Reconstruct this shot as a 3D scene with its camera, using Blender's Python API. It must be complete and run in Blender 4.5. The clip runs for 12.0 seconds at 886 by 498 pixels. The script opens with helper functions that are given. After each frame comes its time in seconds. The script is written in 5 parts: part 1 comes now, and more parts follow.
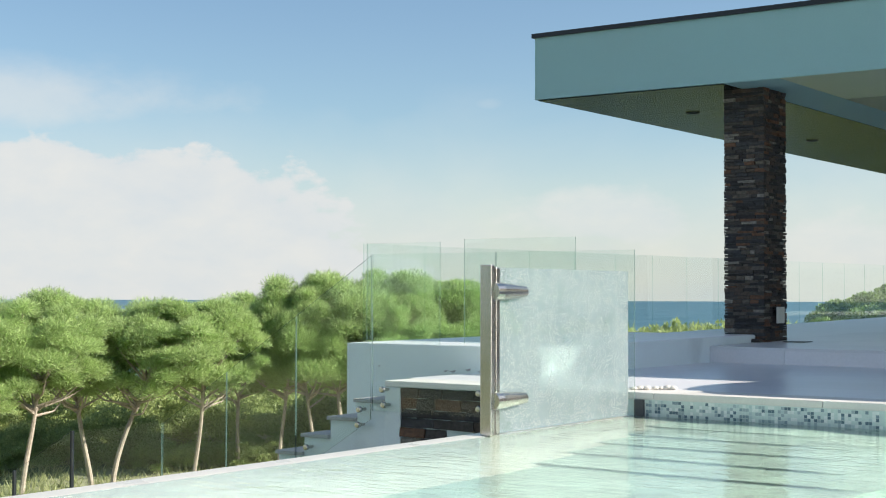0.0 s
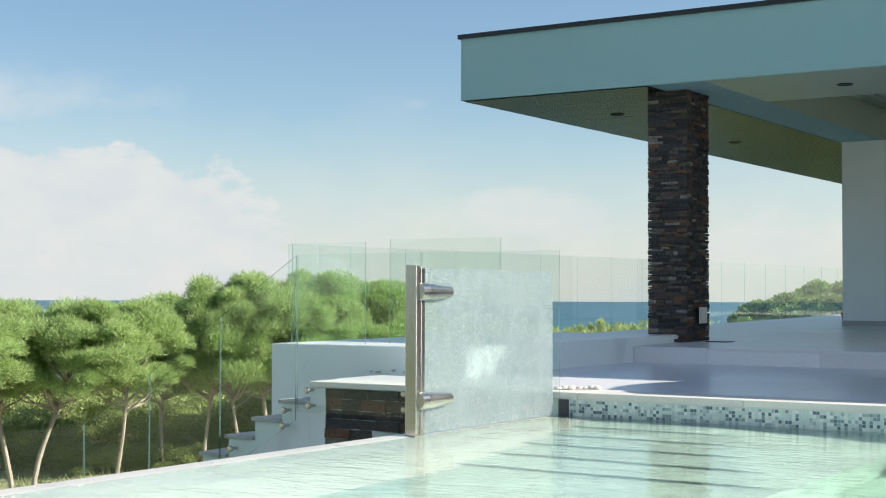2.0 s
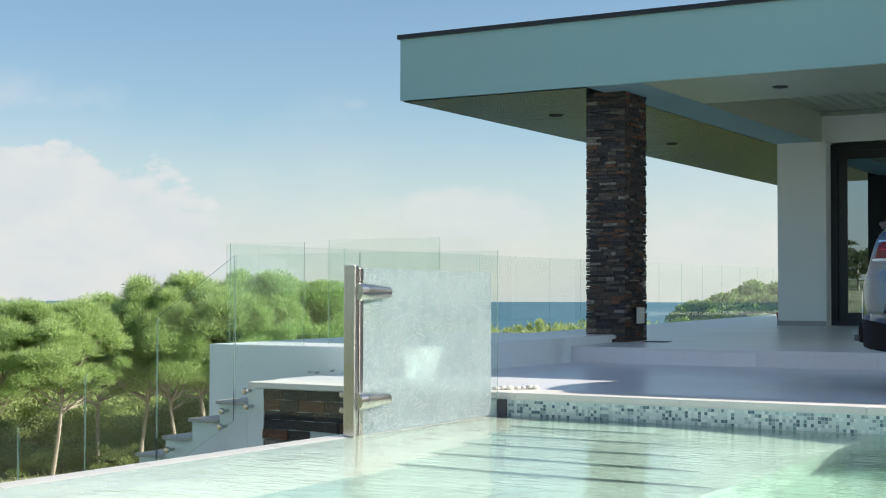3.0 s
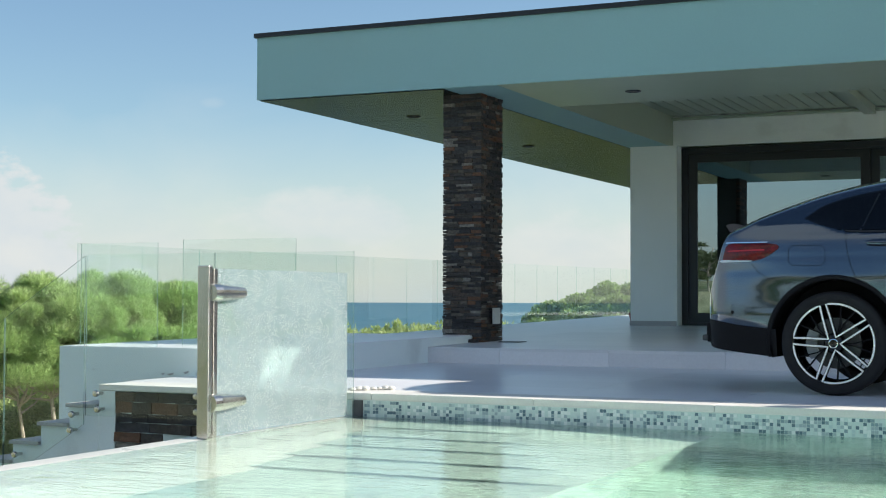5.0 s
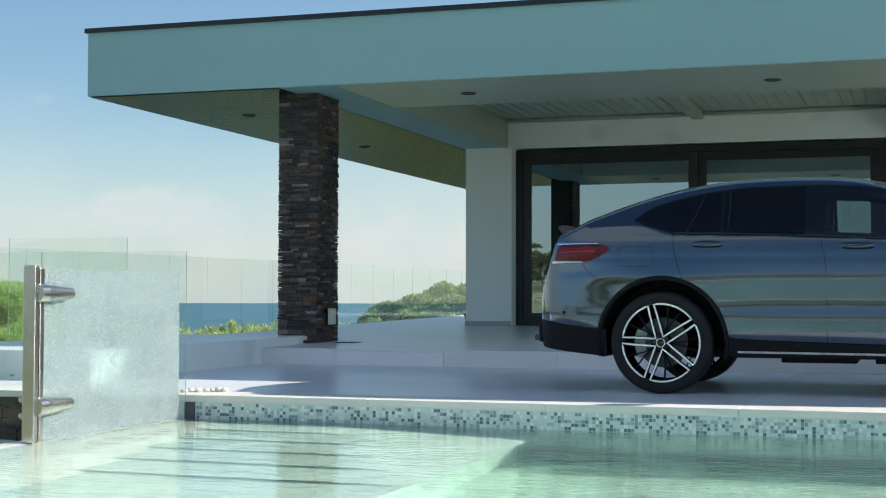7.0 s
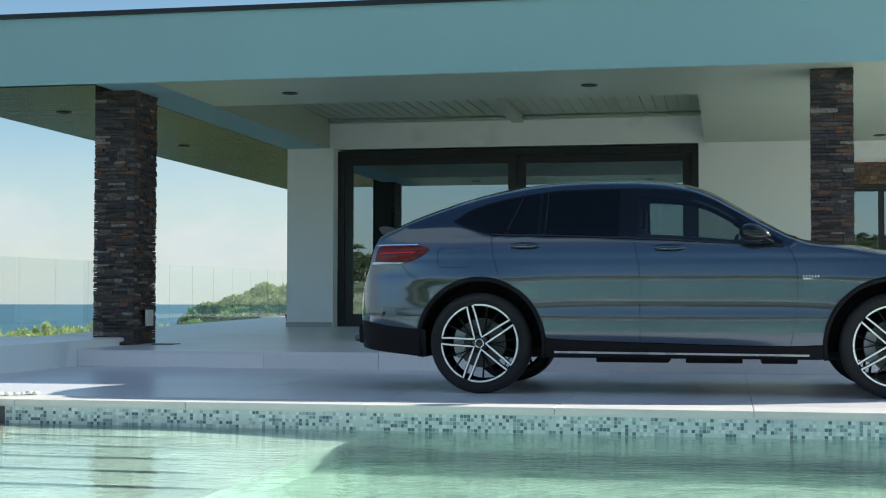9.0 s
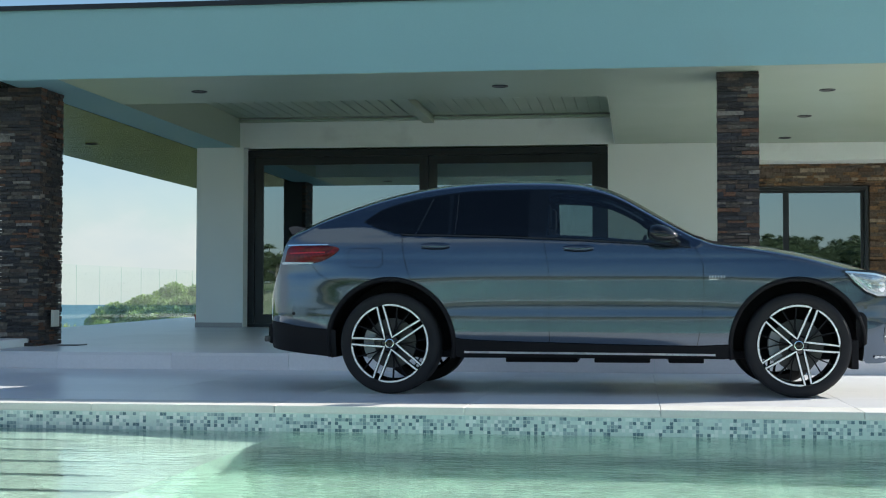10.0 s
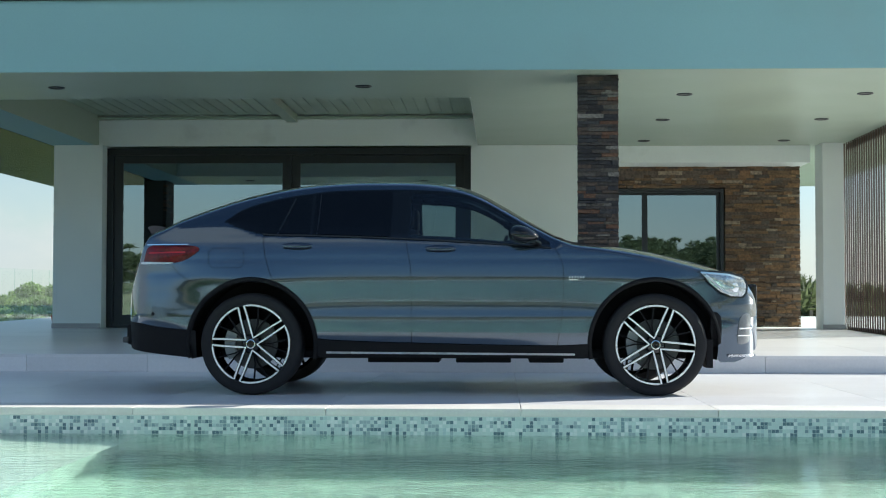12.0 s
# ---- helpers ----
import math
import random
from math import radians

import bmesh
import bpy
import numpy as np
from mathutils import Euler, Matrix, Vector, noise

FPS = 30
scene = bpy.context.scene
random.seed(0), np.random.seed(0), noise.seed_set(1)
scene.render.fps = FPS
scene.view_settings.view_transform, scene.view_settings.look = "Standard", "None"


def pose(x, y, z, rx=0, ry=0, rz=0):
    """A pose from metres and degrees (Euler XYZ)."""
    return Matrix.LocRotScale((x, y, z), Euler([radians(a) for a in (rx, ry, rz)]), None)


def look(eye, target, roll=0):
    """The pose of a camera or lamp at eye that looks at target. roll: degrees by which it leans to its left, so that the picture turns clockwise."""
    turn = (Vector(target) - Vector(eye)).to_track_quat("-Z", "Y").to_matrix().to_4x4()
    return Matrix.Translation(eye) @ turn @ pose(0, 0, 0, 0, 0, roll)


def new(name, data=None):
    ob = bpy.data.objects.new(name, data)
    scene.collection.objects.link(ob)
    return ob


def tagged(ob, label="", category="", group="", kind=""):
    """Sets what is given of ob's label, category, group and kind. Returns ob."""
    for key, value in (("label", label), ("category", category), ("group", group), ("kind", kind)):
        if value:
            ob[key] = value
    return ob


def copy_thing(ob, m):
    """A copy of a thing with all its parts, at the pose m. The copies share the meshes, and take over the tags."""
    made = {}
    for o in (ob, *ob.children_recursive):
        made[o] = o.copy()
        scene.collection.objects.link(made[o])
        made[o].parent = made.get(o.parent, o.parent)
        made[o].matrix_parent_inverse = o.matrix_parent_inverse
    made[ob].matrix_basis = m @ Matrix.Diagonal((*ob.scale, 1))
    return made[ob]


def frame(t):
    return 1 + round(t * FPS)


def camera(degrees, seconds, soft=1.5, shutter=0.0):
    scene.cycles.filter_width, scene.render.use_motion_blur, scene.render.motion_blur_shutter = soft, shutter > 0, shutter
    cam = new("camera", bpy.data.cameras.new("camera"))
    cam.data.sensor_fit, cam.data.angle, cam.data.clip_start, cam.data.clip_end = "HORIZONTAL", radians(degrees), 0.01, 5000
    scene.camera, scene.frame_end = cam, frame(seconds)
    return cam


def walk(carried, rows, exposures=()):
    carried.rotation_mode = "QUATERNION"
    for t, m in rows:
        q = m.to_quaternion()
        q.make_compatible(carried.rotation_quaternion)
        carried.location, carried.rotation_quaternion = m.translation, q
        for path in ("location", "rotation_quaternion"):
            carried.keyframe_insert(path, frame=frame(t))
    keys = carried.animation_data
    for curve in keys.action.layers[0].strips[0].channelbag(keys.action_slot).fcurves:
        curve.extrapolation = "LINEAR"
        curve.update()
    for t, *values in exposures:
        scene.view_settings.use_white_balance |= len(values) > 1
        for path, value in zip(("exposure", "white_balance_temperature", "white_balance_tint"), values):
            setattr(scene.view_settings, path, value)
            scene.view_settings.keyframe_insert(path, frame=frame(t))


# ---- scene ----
# camera: a slow pan to the right on a tripod, with the lens ahead of the pivot
cam = camera(34.2, 12.0, soft=1.12)
ROWS = [
    (0, -0.086, 0.120, 35.675, 1.845, 0.173),
    (0.5, -0.086, 0.121, 35.310, 1.851, 0.165),
    (1, -0.084, 0.122, 34.575, 1.863, 0.160),
    (1.5, -0.082, 0.123, 33.751, 1.868, 0.160),
    (2, -0.080, 0.125, 32.750, 1.871, 0.167),
    (2.5, -0.078, 0.126, 31.655, 1.882, 0.168),
    (3, -0.075, 0.128, 30.347, 1.887, 0.163),
    (5, -0.062, 0.135, 24.713, 1.930, 0.155),
    (5.5, -0.059, 0.136, 23.313, 1.934, 0.138),
    (6, -0.055, 0.138, 21.665, 1.948, 0.136),
    (6.5, -0.051, 0.139, 20.054, 1.952, 0.135),
    (7, -0.046, 0.141, 18.246, 1.965, 0.126),
    (9, -0.029, 0.145, 11.199, 2.015, 0.100),
    (9.5, -0.024, 0.146, 9.499, 2.020, 0.086),
    (10, -0.020, 0.147, 7.684, 2.028, 0.081),
    (10.5, -0.016, 0.147, 6.009, 2.033, 0.076),
    (11, -0.011, 0.148, 4.337, 2.043, 0.066),
    (11.5, -0.008, 0.148, 3.035, 2.046, 0.061),
    (12, -0.006, 0.148, 2.289, 2.045, 0.056),
]
EYE = 0.675
walk(cam, [(t, pose(x, y, EYE, 90 + pitch, -roll, yaw)) for t, x, y, yaw, pitch, roll in ROWS],
     [(0, 1.09, 6100, 7), (5.5, 1.08, 5950, 5), (12, 1.07, 5700, 1)])

# light: afternoon sun from behind the house, to the right
SUN_FROM = Vector((1.75, 0.925, 1.0)).normalized()
sun_data = bpy.data.lights.new("sun", "SUN")
sun_data.energy, sun_data.angle, sun_data.color = 4.6, radians(0.6), (1.0, 0.87, 0.72)
sun = new("sun", sun_data)
sun.matrix_world = look(SUN_FROM * 50, (0, 0, 0))

world = bpy.data.worlds.new("sky")
scene.world = world
world.use_nodes = True


# bearing left of the house's axis, height, half width, half height (degrees), softness of edge, density
# banks at 150 and -140 are out of view, enlarged to brighten the deck
CLOUDS = [(50.2, 1.4, 13.6, 5.0, 0.16, 0.95), (54.0, 7.4, 12.5, 2.0, 0.9, 0.55), (28.6, 2.9, 6.8, 2.0, 0.75, 0.75), (33.9, 7.6, 0.8, 0.35, 1.0, 0.18), (20.0, 1.5, 8.0, 3.4, 0.8, 0.8), (12.0, 9.0, 9.0, 3.0, 1.3, 0.6),
          (-40.0, 6.0, 25.0, 6.0, 0.5, 0.9), (95.0, 5.0, 22.0, 7.0, 0.5, 0.9), (150.0, 34.0, 45.0, 16.0, 0.6, 0.9), (-140.0, 38.0, 42.0, 16.0, 0.6, 0.9), (-95.0, 7.0, 22.0, 6.0, 0.5, 0.9)]
CLOUD_COLOUR, CLOUD_SHADE = (6.4, 6.05, 5.6, 1), (5.5, 5.55, 5.55, 1)


def sky_nodes():
    nt = world.node_tree
    nt.nodes.clear()
    N, L = nt.nodes.new, nt.links.new
    out, bg = N("ShaderNodeOutputWorld"), N("ShaderNodeBackground")
    sky = N("ShaderNodeTexSky")
    sky.sky_type, sky.sun_disc = "NISHITA", False
    sky.sun_elevation = math.asin(SUN_FROM.z)
    sky.sun_rotation = math.atan2(SUN_FROM.x, SUN_FROM.y)
    sky.altitude, sky.air_density, sky.dust_density, sky.ozone_density = 20, 1.0, 0.35, 1.6
    co, sep = N("ShaderNodeTexCoord"), N("ShaderNodeSeparateXYZ")
    L(co.outputs["Generated"], sep.inputs[0])
    def maths(op, a, b=None, c=None):
        n = N("ShaderNodeMath")
        n.operation = op
        for k, v in enumerate((a, b, c)):
            if v is None:
                continue
            if isinstance(v, (int, float)):
                n.inputs[k].default_value = v
            else:
                L(v, n.inputs[k])
        return n.outputs[0]

    # clouds: banks at a bearing and height, in degrees, with billowing edges, over a thin haze
    az = maths("MULTIPLY", maths("ARCTAN2", maths("MULTIPLY", sep.outputs["X"], -1.0), sep.outputs["Y"]), 57.2958)
    el = maths("MULTIPLY", maths("ARCSINE", sep.outputs["Z"]), 57.2958)
    mp = N("ShaderNodeMapping")
    mp.inputs["Scale"].default_value = (9.0, 9.0, 17.0)
    L(co.outputs["Generated"], mp.inputs[0])
    nz, veil = N("ShaderNodeTexNoise"), N("ShaderNodeTexNoise")
    nz.inputs["Scale"].default_value, nz.inputs["Detail"].default_value, nz.inputs["Roughness"].default_value = 1.9, 8.0, 0.56
    veil.inputs["Scale"].default_value, veil.inputs["Detail"].default_value, veil.inputs["Distortion"].default_value = 0.55, 5.0, 0.6
    L(mp.outputs[0], nz.inputs["Vector"]), L(mp.outputs[0], veil.inputs["Vector"])
    wob = maths("MULTIPLY_ADD", nz.outputs["Fac"], 1.05, -0.525)
    total = None
    for b, h, wide, tall, soft, most in CLOUDS:
        dx = maths("DIVIDE", maths("SUBTRACT", az, b), wide)
        dy = maths("DIVIDE", maths("SUBTRACT", el, h), tall)
        r = maths("SQRT", maths("ADD", maths("MULTIPLY", dx, dx), maths("MULTIPLY", dy, dy)))
        f = maths("ADD", maths("SUBTRACT", 1.0, r), wob)
        m = N("ShaderNodeMapRange")
        m.interpolation_type = "SMOOTHSTEP"
        m.inputs["From Max"].default_value, m.inputs["To Max"].default_value = soft, most
        L(f, m.inputs["Value"])
        total = m.outputs[0] if total is None else maths("MAXIMUM", total, m.outputs[0])
    low = N("ShaderNodeMapRange")           # haze towards the horizon
    low.inputs["From Min"].default_value, low.inputs["From Max"].default_value = 8.0, 0.3
    low.inputs["To Min"].default_value, low.inputs["To Max"].default_value = 0.0, 0.80
    L(maths("MULTIPLY_ADD", veil.outputs["Fac"], -7.0, maths("ADD", el, 3.5)), low.inputs["Value"])
    total = maths("MAXIMUM", total, low.outputs[0])
    mix = N("ShaderNodeMix")
    mix.data_type = "RGBA"
    L(total, mix.inputs["Factor"]), L(sky.outputs[0], mix.inputs["A"])
    tone = N("ShaderNodeMix")
    tone.data_type = "RGBA"
    tone.inputs["A"].default_value, tone.inputs["B"].default_value = CLOUD_SHADE, CLOUD_COLOUR
    L(maths("MULTIPLY_ADD", nz.outputs["Fac"], 2.4, -0.7), tone.inputs["Factor"]), L(tone.outputs["Result"], mix.inputs["B"])
    L(mix.outputs["Result"], bg.inputs["Color"])
    bg.inputs["Strength"].default_value = 0.062
    L(bg.outputs[0], out.inputs[0])


sky_nodes()


# ---- small builders ----
def part(name, bm, material, parent=None, label="", smooth=False):
    """Links a bmesh as one mesh object, under a thing or a part."""
    me = bpy.data.meshes.new(name)
    bmesh.ops.recalc_face_normals(bm, faces=bm.faces)
    bm.to_mesh(me)
    bm.free()
    return mesh_part(name, me, material, parent, label, smooth)


def mesh_part(name, me, material, parent=None, label="", smooth=False):
    if material and not me.materials:
        me.materials.append(material)
    if smooth:
        me.shade_smooth()
    ob = new(name, me)
    if parent:
        ob.parent = parent
    if label:
        tagged(ob, label)
    return ob


def thing(name, at, label, category, group="", kind=""):
    ob = new(name)
    ob.location = at
    return tagged(ob, label, category, group, kind)


def add_box(bm, x0, x1, y0, y1, z0, z1, bevel=0.0):
    geo = bmesh.ops.create_cube(bm, size=1)["verts"]
    for v in geo:
        v.co = ((x0 + x1) / 2 + v.co.x * (x1 - x0), (y0 + y1) / 2 + v.co.y * (y1 - y0), (z0 + z1) / 2 + v.co.z * (z1 - z0))
    if bevel:
        edges = list({e for v in geo for e in v.link_edges})
        bmesh.ops.bevel(bm, geom=edges, offset=bevel, segments=2, affect="EDGES", profile=0.6)
    return bm


def box(x0, x1, y0, y1, z0, z1, bevel=0.0):
    return add_box(bmesh.new(), x0, x1, y0, y1, z0, z1, bevel)


def add_tube(bm, points, radii, sides=8, caps=True):
    """A tube along points, with a radius at each."""
    rings = []
    for i, p in enumerate(points):
        a, b = Vector(points[max(i - 1, 0)]), Vector(points[min(i + 1, len(points) - 1)])
        d = (b - a).normalized()
        up = Vector((0, 0, 1)) if abs(d.z) < 0.9 else Vector((1, 0, 0))
        u = d.cross(up).normalized()
        w = d.cross(u)
        rings.append([bm.verts.new(Vector(p) + radii[i] * (u * math.cos(k * math.tau / sides) + w * math.sin(k * math.tau / sides))) for k in range(sides)])
    for r, s in zip(rings, rings[1:]):
        for k in range(sides):
            bm.faces.new((r[k], r[(k + 1) % sides], s[(k + 1) % sides], s[k]))
    if caps:
        bm.faces.new(rings[0])
        bm.faces.new(rings[-1])
    return bm


def tube(points, radii, sides=8, caps=True):
    return add_tube(bmesh.new(), points, radii, sides, caps)


def add_lathe(bm, profile, axis="y", centre=(0, 0, 0), sides=48):
    """Turns a profile of (radius, along) about an axis."""
    rings = []
    for r, a in profile:
        ring = []
        for k in range(sides):
            c, s = r * math.cos(k * math.tau / sides), r * math.sin(k * math.tau / sides)
            co = (c, a, s) if axis == "y" else (c, s, a) if axis == "z" else (a, c, s)
            ring.append(bm.verts.new(Vector(co) + Vector(centre)))
        rings.append(ring)
    for r, s in zip(rings, rings[1:]):
        for k in range(sides):
            bm.faces.new((r[k], r[(k + 1) % sides], s[(k + 1) % sides], s[k]))
    return bm


def spread(a, b, n):
    return [a + (b - a) * i / n for i in range(n + 1)]


def curve(points):
    """A smooth function through (x, value) points."""
    xs, ys = np.array([p[0] for p in points], float), np.array([p[1] for p in points], float)
    slope = np.diff(ys) / np.diff(xs)
    m = np.r_[slope[0], [0 if a * b <= 0 else 2 * a * b / (a + b) for a, b in zip(slope, slope[1:])], slope[-1]]

    def at(x):
        x = min(max(x, xs[0]), xs[-1])
        i = min(int(np.searchsorted(xs, x, "right")) - 1, len(xs) - 2)
        h = xs[i + 1] - xs[i]
        t = (x - xs[i]) / h
        return float((2 * t**3 - 3 * t**2 + 1) * ys[i] + (t**3 - 2 * t**2 + t) * h * m[i] + (3 * t**2 - 2 * t**3) * ys[i + 1] + (t**3 - t**2) * h * m[i + 1])
    return at


# ---- materials ----
def material(name, colour, rough=0.6, metal=0.0, vary=0.12, scale=6.0, fine=60.0, bump=0.15, spots=None, each=0.0, coords="Object", uneven=0.12, **sockets):
    """A surface with a large and a fine variation of colour and roughness, and a fine relief."""
    m = bpy.data.materials.new(name)
    m.use_nodes = True
    nt = m.node_tree
    N, L = nt.nodes.new, nt.links.new
    b = nt.nodes["Principled BSDF"]
    co = N("ShaderNodeTexCoord")
    big, small = N("ShaderNodeTexNoise"), N("ShaderNodeTexNoise")
    for n, s in ((big, scale), (small, fine)):
        n.inputs["Scale"].default_value, n.inputs["Detail"].default_value = s, 5.0
        L(co.outputs[coords], n.inputs["Vector"])
    add = N("ShaderNodeMath")
    add.operation = "ADD"
    L(big.outputs["Fac"], add.inputs[0]), L(small.outputs["Fac"], add.inputs[1])
    rng = N("ShaderNodeMapRange")
    rng.inputs["From Min"].default_value, rng.inputs["From Max"].default_value = 0.6, 1.4
    rng.inputs["To Min"].default_value, rng.inputs["To Max"].default_value = 1 - vary, 1 + vary
    L(add.outputs[0], rng.inputs["Value"])
    factor = rng.outputs[0]
    if each:
        info = N("ShaderNodeObjectInfo")
        er = N("ShaderNodeMapRange")
        er.inputs["To Min"].default_value, er.inputs["To Max"].default_value = 1 - each, 1 + each
        L(info.outputs["Random"], er.inputs["Value"])
        mu = N("ShaderNodeMath")
        mu.operation = "MULTIPLY"
        L(factor, mu.inputs[0]), L(er.outputs[0], mu.inputs[1])
        factor = mu.outputs[0]
    mix = N("ShaderNodeVectorMath")
    mix.operation = "SCALE"
    mix.inputs[0].default_value = colour
    L(factor, mix.inputs["Scale"])
    out = mix.outputs[0]
    if spots:                                   # stains of a second colour: (colour, scale, low, high)
        sn = N("ShaderNodeTexNoise")
        sn.inputs["Scale"].default_value, sn.inputs["Detail"].default_value = spots[1], 8.0
        L(co.outputs[coords], sn.inputs["Vector"])
        sr = N("ShaderNodeMapRange")
        sr.inputs["From Min"].default_value, sr.inputs["From Max"].default_value = spots[2], spots[3]
        L(sn.outputs["Fac"], sr.inputs["Value"])
        cm = N("ShaderNodeMix")
        cm.data_type = "RGBA"
        cm.inputs["B"].default_value = (*spots[0], 1)
        L(sr.outputs[0], cm.inputs["Factor"]), L(out, cm.inputs["A"])
        out = cm.outputs["Result"]
    L(out, b.inputs["Base Color"])
    rr = N("ShaderNodeMapRange")
    rr.inputs["From Min"].default_value, rr.inputs["From Max"].default_value = 0.35, 0.65
    rr.inputs["To Min"].default_value, rr.inputs["To Max"].default_value = rough * (1 - uneven), min(rough * (1 + uneven), 1)
    L(big.outputs["Fac"], rr.inputs["Value"]), L(rr.outputs[0], b.inputs["Roughness"])
    b.inputs["Metallic"].default_value = metal
    if bump:
        bp = N("ShaderNodeBump")
        bp.inputs["Strength"].default_value, bp.inputs["Distance"].default_value = bump, 0.01
        L(small.outputs["Fac"], bp.inputs["Height"]), L(bp.outputs[0], b.inputs["Normal"])
    for key, value in sockets.items():
        b.inputs[key.replace("_", " ").title().replace("Ior", "IOR")].default_value = value
    return m


def ramped(name, stops, rough, island=False, bump=0.3, fine=40.0, metal=0.0, mottle=0.4):
    """Pieces that each take one colour of a set."""
    m = bpy.data.materials.new(name)
    m.use_nodes = True
    nt = m.node_tree
    N, L = nt.nodes.new, nt.links.new
    b = nt.nodes["Principled BSDF"]
    ramp = N("ShaderNodeValToRGB")
    ramp.color_ramp.interpolation = "CONSTANT"
    el = ramp.color_ramp.elements
    el[0].position, el[0].color = 0.0, (*stops[0][1], 1)
    el[1].position, el[1].color = stops[1][0], (*stops[1][1], 1)
    for p, c in stops[2:]:
        el.new(p).color = (*c, 1)
    if island:
        L(N("ShaderNodeNewGeometry").outputs["Random Per Island"], ramp.inputs[0])
    else:
        L(N("ShaderNodeObjectInfo").outputs["Random"], ramp.inputs[0])
    co, nz = N("ShaderNodeTexCoord"), N("ShaderNodeTexNoise")
    geo = N("ShaderNodeNewGeometry")
    nz.inputs["Scale"].default_value, nz.inputs["Detail"].default_value = fine, 6.0
    L(geo.outputs["Position"], nz.inputs["Vector"])
    rng = N("ShaderNodeMapRange")
    rng.inputs["From Min"].default_value, rng.inputs["From Max"].default_value = 0.3, 0.7
    rng.inputs["To Min"].default_value, rng.inputs["To Max"].default_value = 1 - mottle, 1 + mottle
    L(nz.outputs["Fac"], rng.inputs["Value"])
    sc = N("ShaderNodeVectorMath")
    sc.operation = "SCALE"
    L(ramp.outputs["Color"], sc.inputs[0]), L(rng.outputs[0], sc.inputs["Scale"])
    L(sc.outputs[0], b.inputs["Base Color"])
    b.inputs["Roughness"].default_value, b.inputs["Metallic"].default_value = rough, metal
    bp = N("ShaderNodeBump")
    bp.inputs["Strength"].default_value, bp.inputs["Distance"].default_value = bump, 0.01
    L(nz.outputs["Fac"], bp.inputs["Height"]), L(bp.outputs[0], b.inputs["Normal"])
    return m


def mirror_share(nt, base, normal=None, weight=1.0, power=5.0):
    """How much a thin clear surface mirrors: little head-on, all at grazing angles."""
    N, L = nt.nodes.new, nt.links.new
    lw = N("ShaderNodeLayerWeight")
    lw.inputs["Blend"].default_value = 0.5
    if normal:
        L(normal, lw.inputs["Normal"])
    pw = N("ShaderNodeMath")
    pw.operation, pw.inputs[1].default_value = "POWER", power
    L(lw.outputs["Facing"], pw.inputs[0])
    ma = N("ShaderNodeMath")
    ma.operation, ma.use_clamp = "MULTIPLY_ADD", True
    ma.inputs[1].default_value, ma.inputs[2].default_value = (1 - base) * weight, base * weight
    L(pw.outputs[0], ma.inputs[0])
    return ma.outputs[0]


def clear_glass(name, tint, gloss=0.0, weight=1.0, sheen=(1, 1, 1)):
    """Thin architectural glass: mostly clear, glossy at grazing angles."""
    m = bpy.data.materials.new(name)
    m.use_nodes = True
    nt = m.node_tree
    nt.nodes.clear()
    N, L = nt.nodes.new, nt.links.new
    out, mix, tr, gl = N("ShaderNodeOutputMaterial"), N("ShaderNodeMixShader"), N("ShaderNodeBsdfTransparent"), N("ShaderNodeBsdfGlossy")
    tr.inputs["Color"].default_value = (*tint, 1)
    gl.inputs["Roughness"].default_value = gloss
    gl.inputs["Color"].default_value = (*sheen, 1)
    L(mirror_share(nt, 0.04, None, weight), mix.inputs[0]), L(tr.outputs[0], mix.inputs[1]), L(gl.outputs[0], mix.inputs[2]), L(mix.outputs[0], out.inputs[0])
    return m


